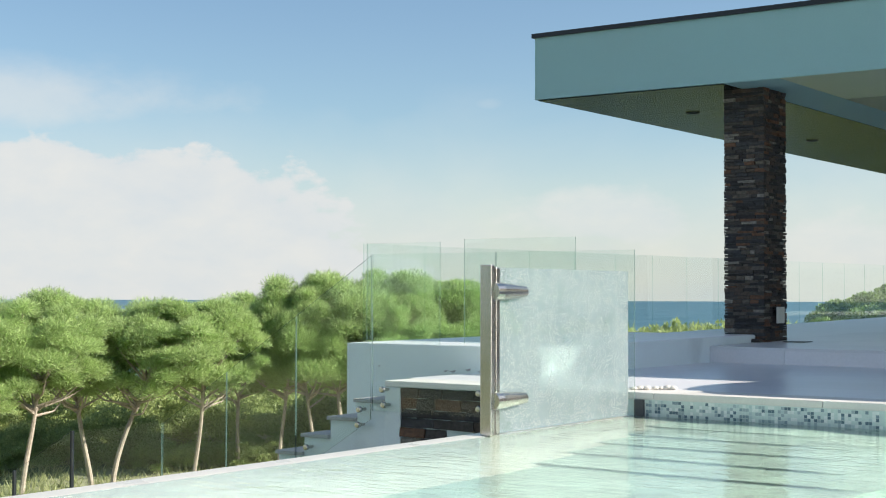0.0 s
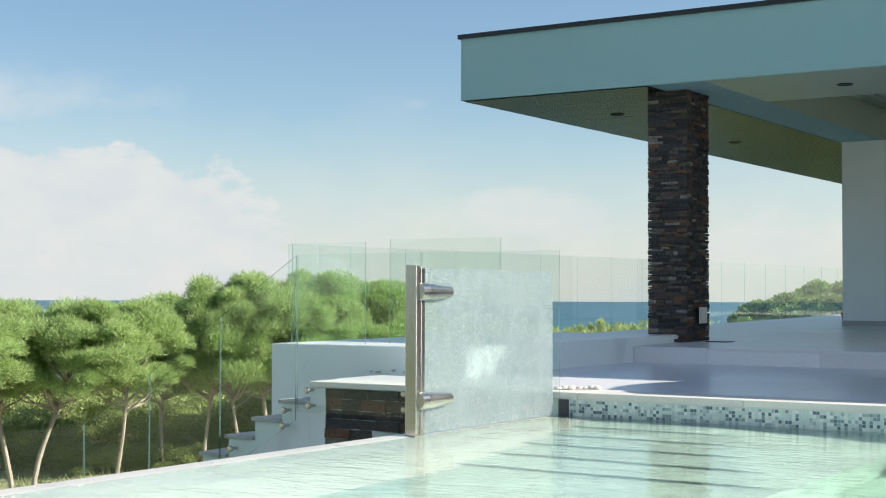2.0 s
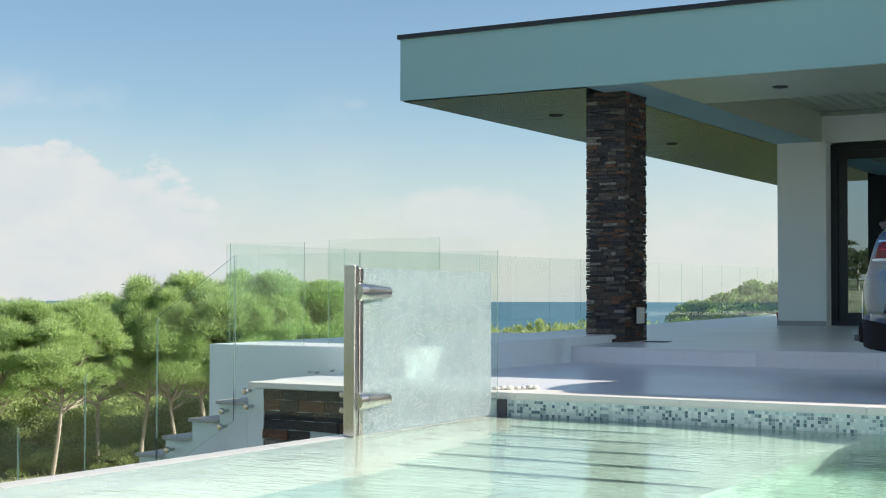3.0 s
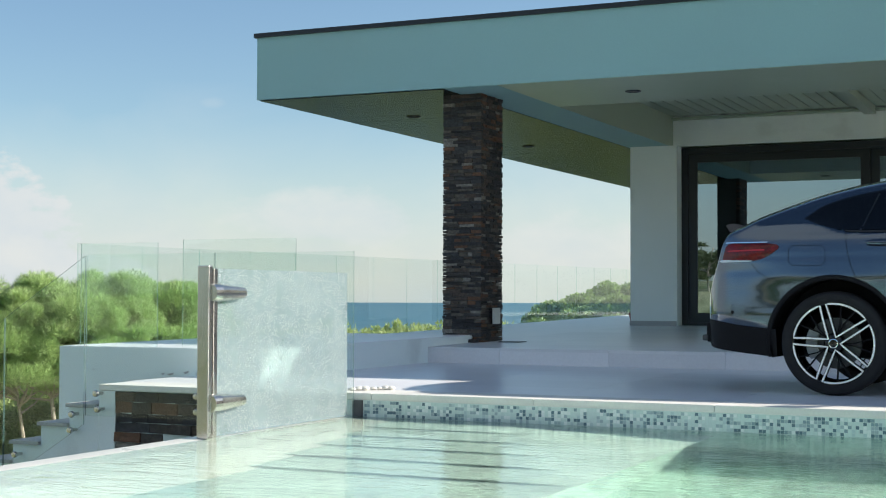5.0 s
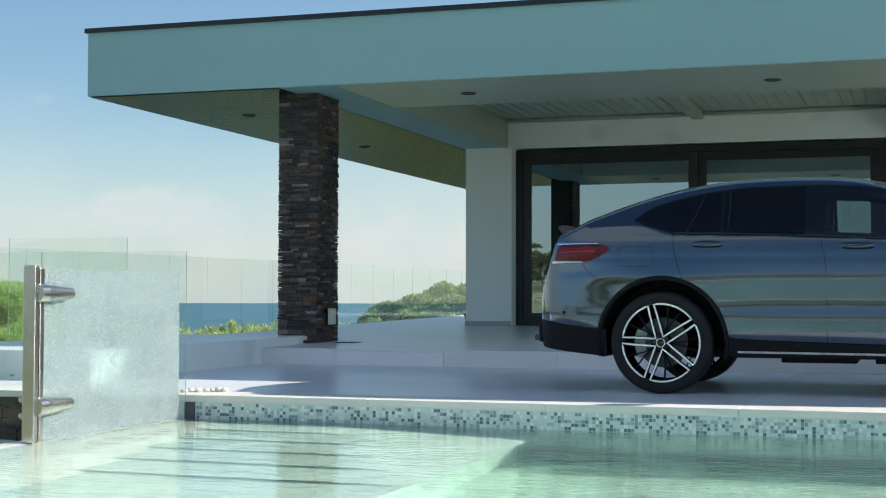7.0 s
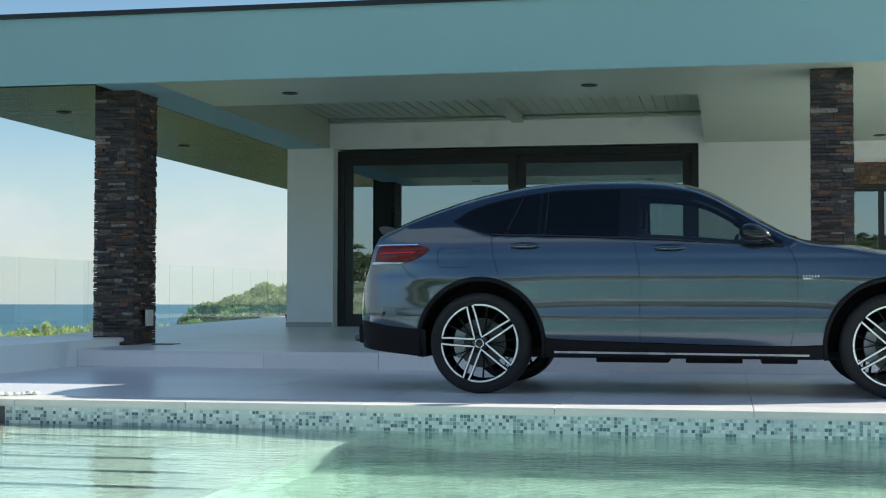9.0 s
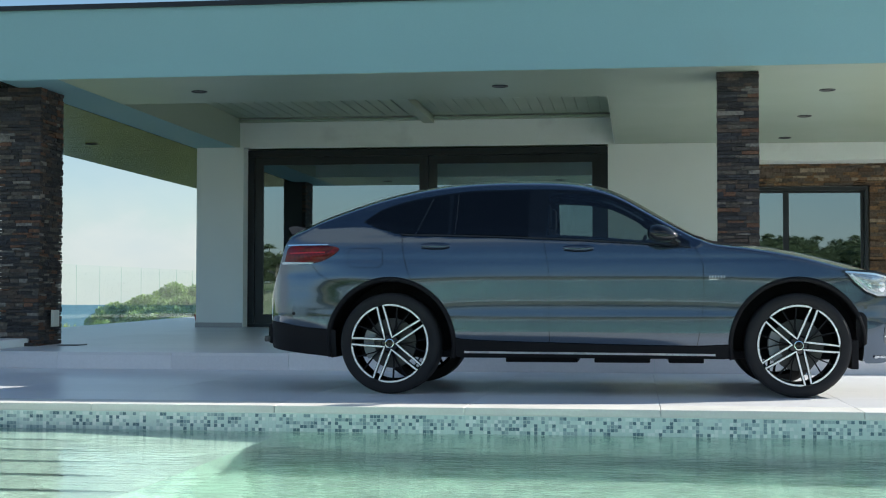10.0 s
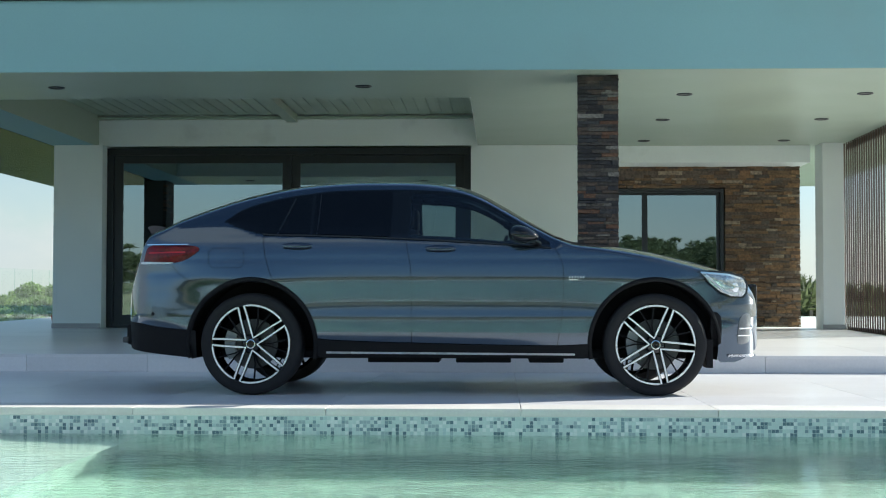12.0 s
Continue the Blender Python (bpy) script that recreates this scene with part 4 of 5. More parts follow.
def ribbon(bm, points, width, y0, y1, closed=False):
    """A flat bar of a wheel, in the wheel's plane, from depth y0 to y1."""
    n = len(points)
    rows = []
    for i, p in enumerate(points):
        a, b = Vector(points[(i - 1) % n if closed else max(i - 1, 0)]), Vector(points[(i + 1) % n if closed else min(i + 1, n - 1)])
        d = (b - a).normalized()
        o = Vector((-d.y, d.x)) * width / 2
        rows.append([bm.verts.new((p[0] + k * o.x, y, p[1] + k * o.y)) for k, y in ((-1, y0), (1, y0), (1, y1), (-1, y1))])
    pairs = list(zip(rows, rows[1:])) + ([(rows[-1], rows[0])] if closed else [])
    for r, s in pairs:
        for k in range(4):
            bm.faces.new((r[k], r[(k + 1) % 4], s[(k + 1) % 4], s[k]))
    return bm


def car_wheel(parent, x, y, turn, outer=True):
    """Tyre, dark rim with five bright-edged loops of spokes, disc, caliper and cap. The outer face looks to -y."""
    w = new("wheel")
    w.parent = parent
    w.location = (x, y, TYRE)
    if not outer:
        w.rotation_euler = (0, 0, math.pi)
    R = 0.286
    t = add_lathe(bmesh.new(), [(R - 0.004, 0.012), (R + 0.006, 0.0), (R + 0.030, -0.010), (TYRE - 0.022, -0.008), (TYRE - 0.006, 0.006), (TYRE, 0.030), (TYRE + 0.001, 0.13), (TYRE, 0.225), (TYRE - 0.008, 0.25), (TYRE - 0.03, 0.262), (R, 0.25)], sides=72)
    part("tyre", t, RUBBER, w, "black low-profile tyre", smooth=True)
    b = add_lathe(bmesh.new(), [(R + 0.004, 0.010), (R - 0.002, 0.004), (R - 0.012, 0.012), (R - 0.024, 0.07), (R - 0.026, 0.24)], sides=64)
    part("rim", b, GLOSS_BLACK, w, "gloss black alloy rim", smooth=True)
    part("brake_disc", add_lathe(bmesh.new(), [(0.05, 0.10), (0.178, 0.10), (0.18, 0.105), (0.18, 0.125), (0.05, 0.13)], sides=48), DISC, w)
    cal = bmesh.new()
    ribbon(cal, [(0.165 * math.cos(a), 0.165 * math.sin(a)) for a in spread(radians(150), radians(215), 8)], 0.075, 0.075, 0.15)
    part("caliper", cal, CALIPER, w, "grey brake caliper")
    for k in range(5):
        mid = radians(65 + turn + 72 * k)

        def at(r, a):
            return (r * math.cos(mid + radians(a)), r * math.sin(mid + radians(a)))
        arc = [at(R - 0.010, a) for a in spread(31.5, -31.5, 14)]
        loop = [at(0.046, 0), at(0.080, 17), at(0.128, 24.5), at(0.20, 28.8)] + arc + [at(0.20, -28.8), at(0.128, -24.5), at(0.080, -17)]
        part("spoke_loop", ribbon(bmesh.new(), loop, 0.020, 0.004, 0.045, True), GLOSS_BLACK, w)
        part("spoke_edge", ribbon(bmesh.new(), loop, 0.012, -0.003, 0.006, True), SILVER, w, "bright machined spoke edge")
        y_spoke = bmesh.new()
        ribbon(y_spoke, [at(0.05, 0), at(0.14, 4), at(R - 0.02, 11)], 0.009, 0.03, 0.06)
        ribbon(y_spoke, [at(0.05, 0), at(0.14, -4), at(R - 0.02, -11)], 0.009, 0.03, 0.06)
        part("inner_spoke", y_spoke, BLACK, w)
    hub = add_lathe(bmesh.new(), [(0.0, -0.006), (0.030, -0.005), (0.036, 0.0), (0.060, 0.012), (0.072, 0.04), (0.072, 0.10)], sides=32)
    part("hub", hub, GLOSS_BLACK, w, smooth=False)
    cap = add_lathe(bmesh.new(), [(0.027, -0.009), (0.033, -0.008), (0.034, 0.0)], sides=32)
    part("cap_ring", cap, CHROME, w, "chrome cap ring")
    return w


def inside_arch(x, z, r):
    return min(math.hypot(x - HUB, z - TYRE), math.hypot(x + HUB, z - TYRE)) < r


def in_front_glass(x, z):
    return -0.305 < x < 0.60 and glass_low(x) + 0.012 < z < glass_top(x) - 0.012


def build_car():
    car = thing("car", (CAR_X, CAR_Y, 0), "blue-grey metallic coupe SUV parked on the pool deck", "car")
    keep = lambda x, z, y: not (inside_arch(x, z, 0.460) and y > 0.45) and not (in_front_glass(x, z) and y > 0.5)
    shell = car_grid(BODY_X, BODY_S, -1, keep)
    other = car_grid(BODY_X, BODY_S, 1, keep)
    me = bpy.data.meshes.new("tmp")
    other.to_mesh(me)
    other.free()
    shell.from_mesh(me)
    bpy.data.meshes.remove(me)
    bmesh.ops.remove_doubles(shell, verts=shell.verts, dist=0.0008)
    body = part("body", shell, PAINT, car, "blue-grey metallic paintwork", smooth=True)
    # front and rear closing faces
    for x, nm in ((-2.43, "rear_skin"), (2.245, "front_skin")):
        e = bmesh.new()
        ring = [e.verts.new(skin(x, s, -1)) for s in BODY_S] + [e.verts.new(skin(x, s, 1)) for s in reversed(BODY_S[:-1])]
        e.faces.new(ring)
        part(nm, e, PAINT, car)
    for side in (-1, 1):
        part("window_surround", surround(side), GLOSS_BLACK, car, "gloss black window surround", smooth=True)
        part("quarter_window", side_patch(-1.62, -1.03, lambda x: glass_low(x) + 0.004, lambda x: max(glass_top(x) - 0.006, glass_low(x) + 0.005), 0.007, 30, 6, side), DARK_GLASS, car, "dark privacy glass", smooth=True)
        part("rear_door_window", side_patch(-1.005, -0.445, lambda x: glass_low(x) + 0.004, lambda x: glass_top(x) - 0.006, 0.008, 24, 8, side), DARK_GLASS, car, "dark privacy glass", smooth=True)
        part("front_door_window", side_patch(-0.315, 0.62, lambda x: glass_low(x) + 0.004, lambda x: max(glass_top(x) - 0.006, glass_low(x) + 0.006), 0.004, 36, 8, side), CAR_GLASS, car, "clear front side window", smooth=True)
        part("belt_trim", side_patch(-1.36, 0.70, lambda x: glass_low(x) - 0.012, lambda x: glass_low(x) - 0.002, 0.007, 60, 1, side), CAP, car)
        # black lower cladding, sill with its bright strip
        part("sill", side_patch(-0.962, 0.962, lambda x: 0.272, lambda x: low_z(x) + 0.006, 0.012, 50, 6, side), BLACK, car, "black sill panel", smooth=True)
        part("sill_underside", box(-0.94, 0.94, side * 0.88 if side > 0 else -0.88, side * 0.55, 0.262, 0.29), BLACK, car)
        part("sill_strip", side_patch(-0.90, 0.87, lambda x: 0.290 - 0.006 * x, lambda x: 0.305 - 0.006 * x, 0.020, 30, 1, side, 0.006), SILVER, car, "bright aluminium sill strip")
        rear_lo = curve([(-2.43, 0.35), (-2.38, 0.322), (-2.25, 0.300), (-2.1, 0.283), (-1.88, 0.262)])
        part("rear_cladding", side_patch(-2.425, -1.84, rear_lo, lambda x: low_z(x) + 0.006, 0.006, 26, 6, side), BLACK, car, "black lower bumper", smooth=True)
        for hx, nm in ((-HUB, "rear_arch"), (HUB, "front_arch")):
            ring = bmesh.new()
            rows = []
            for k in range(61):
                a = radians((-13 if hx < 0 else 1) + (206 if hx < 0 else 192) * k / 60)
                row = []
                for r, o in ((0.444, -0.03), (0.446, 0.008), (0.458, 0.013), (0.470, 0.012), (0.478, 0.004), (0.480, -0.008)):
                    x, z = hx + r * math.cos(a), TYRE + r * math.sin(a)
                    row.append(ring.verts.new((x, side * (half_width(x, max(z, 0.22)) + o), z)))
                rows.append(row)
            for p, q in zip(rows, rows[1:]):
                for j in range(5):
                    ring.faces.new((p[j], p[j + 1], q[j + 1], q[j]))
            part(nm, ring, BLACK, car, "black wheel-arch cladding", smooth=True)
            liner = bmesh.new()
            rows = [[liner.verts.new((hx + 0.447 * math.cos(radians(a)), side * y, TYRE + 0.447 * math.sin(radians(a)))) for y in (0.90, 0.52)] for a in spread(-14, 194, 30)]
            for p, q in zip(rows, rows[1:]):
                liner.faces.new((p[0], p[1], q[1], q[0]))
            liner.faces.new([r[1] for r in rows])
            part("arch_liner", liner, BLACK, car)
        # shut lines, flap, handles
        for pts in ([(-0.335, 1.112), (-0.30, 0.93), (-0.292, 0.85), (-0.291, 0.366)], [(-1.353, 1.142), (-1.352, 1.07), (-1.34, 0.99), (-1.315, 0.90), (-1.285, 0.825)], [(0.73, 1.05), (0.765, 0.985), (0.787, 0.92), (0.791, 0.736), (0.775, 0.52), (0.743, 0.349)],
                    [(-2.02, 0.925), (-1.97, 0.865), (-1.90, 0.82), (-1.80, 0.795), (-1.735, 0.778)], [(1.55, 0.79), (1.70, 0.83), (1.80, 0.86)]):
            part("shut_line", seam(pts, side=side), GLOSS_BLACK, car)
        if side < 0:
            c = [(-1.721, 1.049), (-1.52, 1.049), (-1.495, 1.02), (-1.493, 0.935), (-1.52, 0.907), (-1.722, 0.907), (-1.748, 0.935), (-1.75, 1.02), (-1.721, 1.049)]
            part("fuel_flap_line", seam(c, 0.0035), GLOSS_BLACK, car)
        for hx, hz in ((-1.11, 1.06), (-0.085, 1.041)):
            h = bmesh.new()
            bmesh.ops.create_uvsphere(h, u_segments=20, v_segments=10, radius=1)
            for v in h.verts:
                x, z = hx + v.co.x * 0.113, hz + 0.006 + v.co.z * 0.023
                v.co = (x, side * (half_width(x, z) + 0.002 + 0.020 * math.sqrt(max(0, 1 - min(1, v.co.x**2 + v.co.z**2)))), z)
            bmesh.ops.remove_doubles(h, verts=h.verts, dist=0.0004)
            part("door_handle", h, PAINT, car, "painted door handle", smooth=True)
            part("handle_gap", seam([(hx - 0.10, hz - 0.013), (hx - 0.03, hz - 0.020), (hx + 0.05, hz - 0.020), (hx + 0.105, hz - 0.010)], 0.006, 0.0035, side), BLACK, car)
            part("handle_slot", seam([(hx - 0.085, hz + 0.004), (hx, hz + 0.001), (hx + 0.09, hz + 0.005)], 0.004, 0.0235, side), GLOSS_BLACK, car)
        # bars between the panes
        part("window_bar", seam([(-1.255, 1.152), (-1.21, 1.27), (-1.15, 1.418)], 0.012, 0.011, side), CAP, car)
        part("window_bar", seam([(-0.972, 1.148), (-0.968, 1.30), (-0.965, 1.452)], 0.010, 0.012, side), CAP, car)
        # lamps
        red = part("tail_lamp", side_shape([(-2.20, 1.064), (-2.05, 1.067), (-1.88, 1.066), (-1.818, 1.044), (-1.86, 1.000), (-1.93, 0.962), (-2.01, 0.943), (-2.12, 0.938), (-2.235, 0.938), (-2.235, 1.0)], 0.004, 0.012, 6, side), RED, car, "red tail lamp")
        part("reverse_strip", side_shape([(-2.25, 0.952), (-2.10, 0.950), (-2.01, 0.945), (-2.06, 0.936), (-2.25, 0.934)], 0.010, 0.008, 4, side), LAMP_WHITE, red, "white lower lamp strip")
        for zz in (1.015,):
            part("lamp_bar", seam([(-2.20, zz), (-2.05, zz + 0.004), (-1.92, zz + 0.006)], 0.010, 0.0165, side), LAMP_RED, red, "bright red light bar")
        part("lamp_chrome", side_patch(-2.22, -1.90, lambda x: 1.073, lambda x: 1.080, 0.010, 16, 1, side), CHROME, red)
        head = part("headlight", side_shape([(1.745, 0.882), (1.86, 0.880), (1.98, 0.870), (2.08, 0.842), (2.115, 0.79), (2.11, 0.73), (2.08, 0.700), (1.99, 0.702), (1.91, 0.733), (1.83, 0.795)], 0.006, 0.010, 6, side), LAMP_DARK, car, "clear headlight with chrome inside")
        part("lamp_border", seam([(1.745, 0.884), (1.86, 0.884), (1.98, 0.874), (2.085, 0.846), (2.118, 0.79), (2.112, 0.73), (2.08, 0.698), (1.99, 0.700), (1.905, 0.731), (1.825, 0.795), (1.745, 0.884)], 0.012, 0.010, side), GLOSS_BLACK, head)
        part("lamp_rim", seam([(1.76, 0.876), (1.86, 0.868), (1.97, 0.859), (2.06, 0.836)], 0.012, 0.012, side), CHROME, head)
        part("lamp_lens", side_shape([(1.905, 0.815), (1.945, 0.825), (1.965, 0.79), (1.945, 0.755), (1.91, 0.77)], 0.010, 0.006, 4, side), CHROME, head)
        part("lamp_lens", side_shape([(1.985, 0.805), (2.03, 0.81), (2.05, 0.77), (2.03, 0.735), (1.99, 0.75)], 0.012, 0.006, 4, side), CHROME, head)
        part("lamp_strip", seam([(1.80, 0.855), (1.88, 0.79), (1.95, 0.733), (2.04, 0.722)], 0.016, 0.012, side), LAMP_WHITE, head, "white running light strip")
        part("rear_intake", side_shape([(1.84, 0.58), (1.905, 0.57), (1.915, 0.46), (1.905, 0.37), (1.845, 0.36)], 0.003, 0.004, 3, side), BLACK, car, "black bumper vent")
        part("front_intake", side_shape([(2.06, 0.55), (2.11, 0.585), (2.15, 0.56), (2.14, 0.46), (2.13, 0.38), (2.05, 0.365), (2.04, 0.45)], 0.002, 0.006, 4, side), SPEAKER, car, "chromed mesh air intake")
        part("intake_blade", seam([(2.05, 0.475), (2.16, 0.478)], 0.010, 0.012, side), SILVER, car)
        part("intake_blade", seam([(2.04, 0.425), (2.14, 0.425)], 0.008, 0.012, side), SILVER, car)
        part("splitter", side_patch(1.97, 2.20, lambda x: 0.272, lambda x: 0.290, 0.012, 16, 1, side, 0.01), CHROME, car, "silver front splitter")
        part("mud_flap", box(1.80, 1.845, side * 0.86 if side > 0 else -0.90, 0.88 if side > 0 else side * 0.70, 0.20, 0.40), BLACK, car)
        mirror = bmesh.new()
        bmesh.ops.create_uvsphere(mirror, u_segments=24, v_segments=14, radius=1)
        for v in mirror.verts:
            x, y, z = v.co
            f = 1 - 0.25 * x
            v.co = (0.505 + x * 0.107, side * 1.03 + y * 0.095 * f, 1.133 + (z * 0.066 if z > 0 else z * 0.060) * f - 0.012 * x)
        mr = part("door_mirror", mirror, GLOSS_BLACK, car, "gloss black door mirror", smooth=True)
        part("mirror_blade", seam([(0.42, 1.118), (0.52, 1.108), (0.59, 1.118)], 0.010, 0.178, side), CHROME, mr, "chrome indicator strip")
        part("mirror_foot", tube([(0.56, side * 0.97, 1.10), (0.62, side * 0.90, 1.075)], [0.030, 0.022], 10), GLOSS_BLACK, mr)
        for k in range(6):
            part("badge_bar", seam([(0.832 + 0.020 * k, 0.833), (0.832 + 0.020 * k, 0.848)], 0.006, 0.002, side), SILVER, car)
        part("badge_bar", seam([(0.832, 0.823), (0.89, 0.823)], 0.005, 0.003, side), CHROME, car)
        part("parking_sensor", tube([(-2.16, side * (half_width(-2.16, 0.575) + 0.004), 0.575), (-2.16, side * (half_width(-2.16, 0.575) - 0.01), 0.575)], [0.013, 0.013], 14), BLACK, car)
        part("parking_sensor", tube([(1.90, side * (half_width(1.90, 0.63) + 0.004), 0.63), (1.90, side * (half_width(1.90, 0.63) - 0.01), 0.63)], [0.013, 0.013], 14), PAINT, car)
    # screens, spoiler, grille, underside, cabin
    for nm, x0, x1, s0 in (("windscreen", 0.02, 0.80, 0.78), ("rear_window", -2.12, -1.25, 0.80)):
        bm = bmesh.new()
        rows = [[bm.verts.new(skin(x, s, sd, 0.004)) for sd, s in [(-1, s) for s in spread(s0, 1, 10)] + [(1, s) for s in reversed(spread(s0, 1, 10)[:-1])]] for x in spread(x0, x1, 24)]
        for p, q in zip(rows, rows[1:]):
            for j in range(len(p) - 1):
                bm.faces.new((p[j], p[j + 1], q[j + 1], q[j]))
        part(nm, bm, DARK_GLASS, car, "dark tinted glass", smooth=True)
    sp = bmesh.new()
    rows = []
    for y in spread(-0.66, 0.66, 24):
        drop = 0.045 * (y / 0.66) ** 2
        back = -2.295 + 0.06 * (y / 0.66) ** 2
        rows.append([sp.verts.new((x, y, z - drop)) for x, z in ((-2.15, 1.226), (-2.225, 1.209), (back - 0.02, 1.252), (back - 0.016, 1.248), (-2.225, 1.200))])
    for p, q in zip(rows, rows[1:]):
        for j in range(5):
            sp.faces.new((p[j], p[(j + 1) % 5], q[(j + 1) % 5], q[j]))
    sp.faces.new(rows[0])
    sp.faces.new(rows[-1])
    part("spoiler", sp, SPOILER, car, "dark glossy tail spoiler lip")
    part("grille", box(2.18, 2.243, -0.42, 0.42, 0.47, 0.80, 0.02), GLOSS_BLACK, car, "dark radiator grille")
    part("number_plate_holder", box(2.235, 2.252, -0.27, 0.27, 0.43, 0.55, 0.004), BLACK, car)
    part("rear_valance", box(-2.425, -2.30, -0.60, 0.60, 0.345, 0.50, 0.03), BLACK, car)
    for y in (-0.52, 0.52):
        part("exhaust_tip", box(-2.452, -2.405, y - 0.09, y + 0.09, 0.36, 0.405, 0.015), DISC, car, "chrome exhaust trim")
    part("underbody", box(-1.85, 1.75, -0.66, 0.66, 0.255, 0.32, 0.02), BLACK, car)
    for x0, x1 in ((-0.62, -0.10), (0.02, 0.42), (0.55, 0.80)):
        part("underfloor_tray", box(x0, x1, -0.72, -0.30, 0.225, 0.26, 0.01), BLACK, car)
    part("axle", tube([(-HUB, -0.75, TYRE), (-HUB, 0.75, TYRE)], [0.05, 0.05], 10), BLACK, car)
    part("axle", tube([(HUB, -0.75, TYRE), (HUB, 0.75, TYRE)], [0.05, 0.05], 10), BLACK, car)
    part("boot_floor", box(-2.30, -0.97, -0.50, 0.50, 0.37, 0.44), LEATHER, car)
    part("cabin_floor", box(-0.968, 0.95, -0.80, 0.80, 0.45, 0.55), LEATHER, car)
    part("dashboard", box(0.38, 0.82, -0.74, 0.74, 0.62, 1.05, 0.04), LEATHER, car)
    for y in (-0.38, 0.38):
        seat = bmesh.new()
        add_box(seat, -0.32, 0.20, y - 0.25, y + 0.25, 0.55, 0.72, 0.05)
        add_box(seat, -0.42, -0.26, y - 0.24, y + 0.24, 0.62, 1.20, 0.05)
        st = part("seat", seat, LEATHER, car, "dark leather seat")
        part("headrest", box(-0.42, -0.31, y - 0.13, y + 0.13, 1.22, 1.40, 0.03), LEATHER, st)
    part("rear_bulkhead", box(-0.56, -0.50, -0.78, 0.78, 0.55, 1.12), LEATHER, car)
    ringw = bmesh.new()
    for k in range(24):
        a, b = k * math.tau / 24, (k + 1) * math.tau / 24
        add_tube(ringw, [(0.33 + 0.06 * math.cos(a), -0.38 + 0.18 * math.sin(a), 0.98 + 0.17 * math.cos(a)), (0.33 + 0.06 * math.cos(b), -0.38 + 0.18 * math.sin(b), 0.98 + 0.17 * math.cos(b))], [0.014, 0.014], 6, False)
    part("steering_wheel", ringw, LEATHER, car)
    car_wheel(car, -HUB, -0.945, 4)
    car_wheel(car, HUB, -0.945, -34)
    car_wheel(car, -HUB, 0.945, 0, False)
    car_wheel(car, HUB, 0.945, 30, False)
    return car


def surround(side):
    """The black frame round the side windows, open at the front pane."""
    bm = side_patch(-1.645, 0.695, lambda x: glass_low(x) - 0.004, lambda x: glass_top(x) + 0.006, 0.004, 110, 14, side)
    hole = [f for f in bm.faces if in_front_glass(f.calc_center_median().x, f.calc_center_median().z)]
    bmesh.ops.delete(bm, geom=hole, context="FACES")
    return bm


build_car()


# ---- land, sea, trees ----
def bearing(b, d):
    """A place d metres out, at b degrees left of the house's axis."""
    return -math.sin(radians(b)) * d, math.cos(radians(b)) * d


def land_z(x, y):
    r = math.hypot(x, y)
    z = -1.2 - 2.3 * min(max((r - 9) / 22, 0), 1) - 0.012 * max(r - 31, 0) - 0.07 * max(r - 62, 0)
    if y < 4:                                   # the hill behind the pool
        z += 0.10 * min(max(-y - 6, 0), 30) * min(max((4 - y) / 30, 0), 1) + 0.08 * min(max(-y - 20, 0), 60)
    b = math.degrees(math.atan2(-x, y))
    if 20 < b < 38:                             # the land drops to the sea beyond the terrace
        z -= 0.24 * max(r - 45, 0) * min((b - 20) / 3, (38 - b) / 3, 1)
    z += 0.35 * noise.noise(Vector((x * 0.06, y * 0.06, 0))) + 0.12 * noise.noise(Vector((x * 0.3, y * 0.3, 3)))
    return max(z, -19.0) if r < 900 else -19.0


def make_land():
    bm = bmesh.new()
    rings = [0.0, 6.0]
    while rings[-1] < 4800:
        rings.append(rings[-1] * 1.09)
    prev = None
    for r in rings[1:]:
        row = []
        for k in range(120):
            a = k * math.tau / 120
            x, y = r * math.cos(a), r * math.sin(a)
            z = min(land_z(x, y), -2.0) if (-9 < x < 10 and -3 < y < 30) else land_z(x, y)
            row.append(bm.verts.new((x, y, z)))
        if prev is None:
            bm.faces.new(row)
        else:
            for k in range(120):
                bm.faces.new((prev[k], row[k], row[(k + 1) % 120], prev[(k + 1) % 120]))
        prev = row
    return bm


tagged(part("ground", make_land(), GROUND, smooth=True), "dry grassy hillside falling to the sea", kind="structure")
sea = bmesh.new()
bmesh.ops.create_circle(sea, cap_ends=True, segments=96, radius=4900)
for v in sea.verts:
    v.co.z = -17.0
tagged(part("sea", sea, SEA), "blue sea to the horizon", kind="structure")


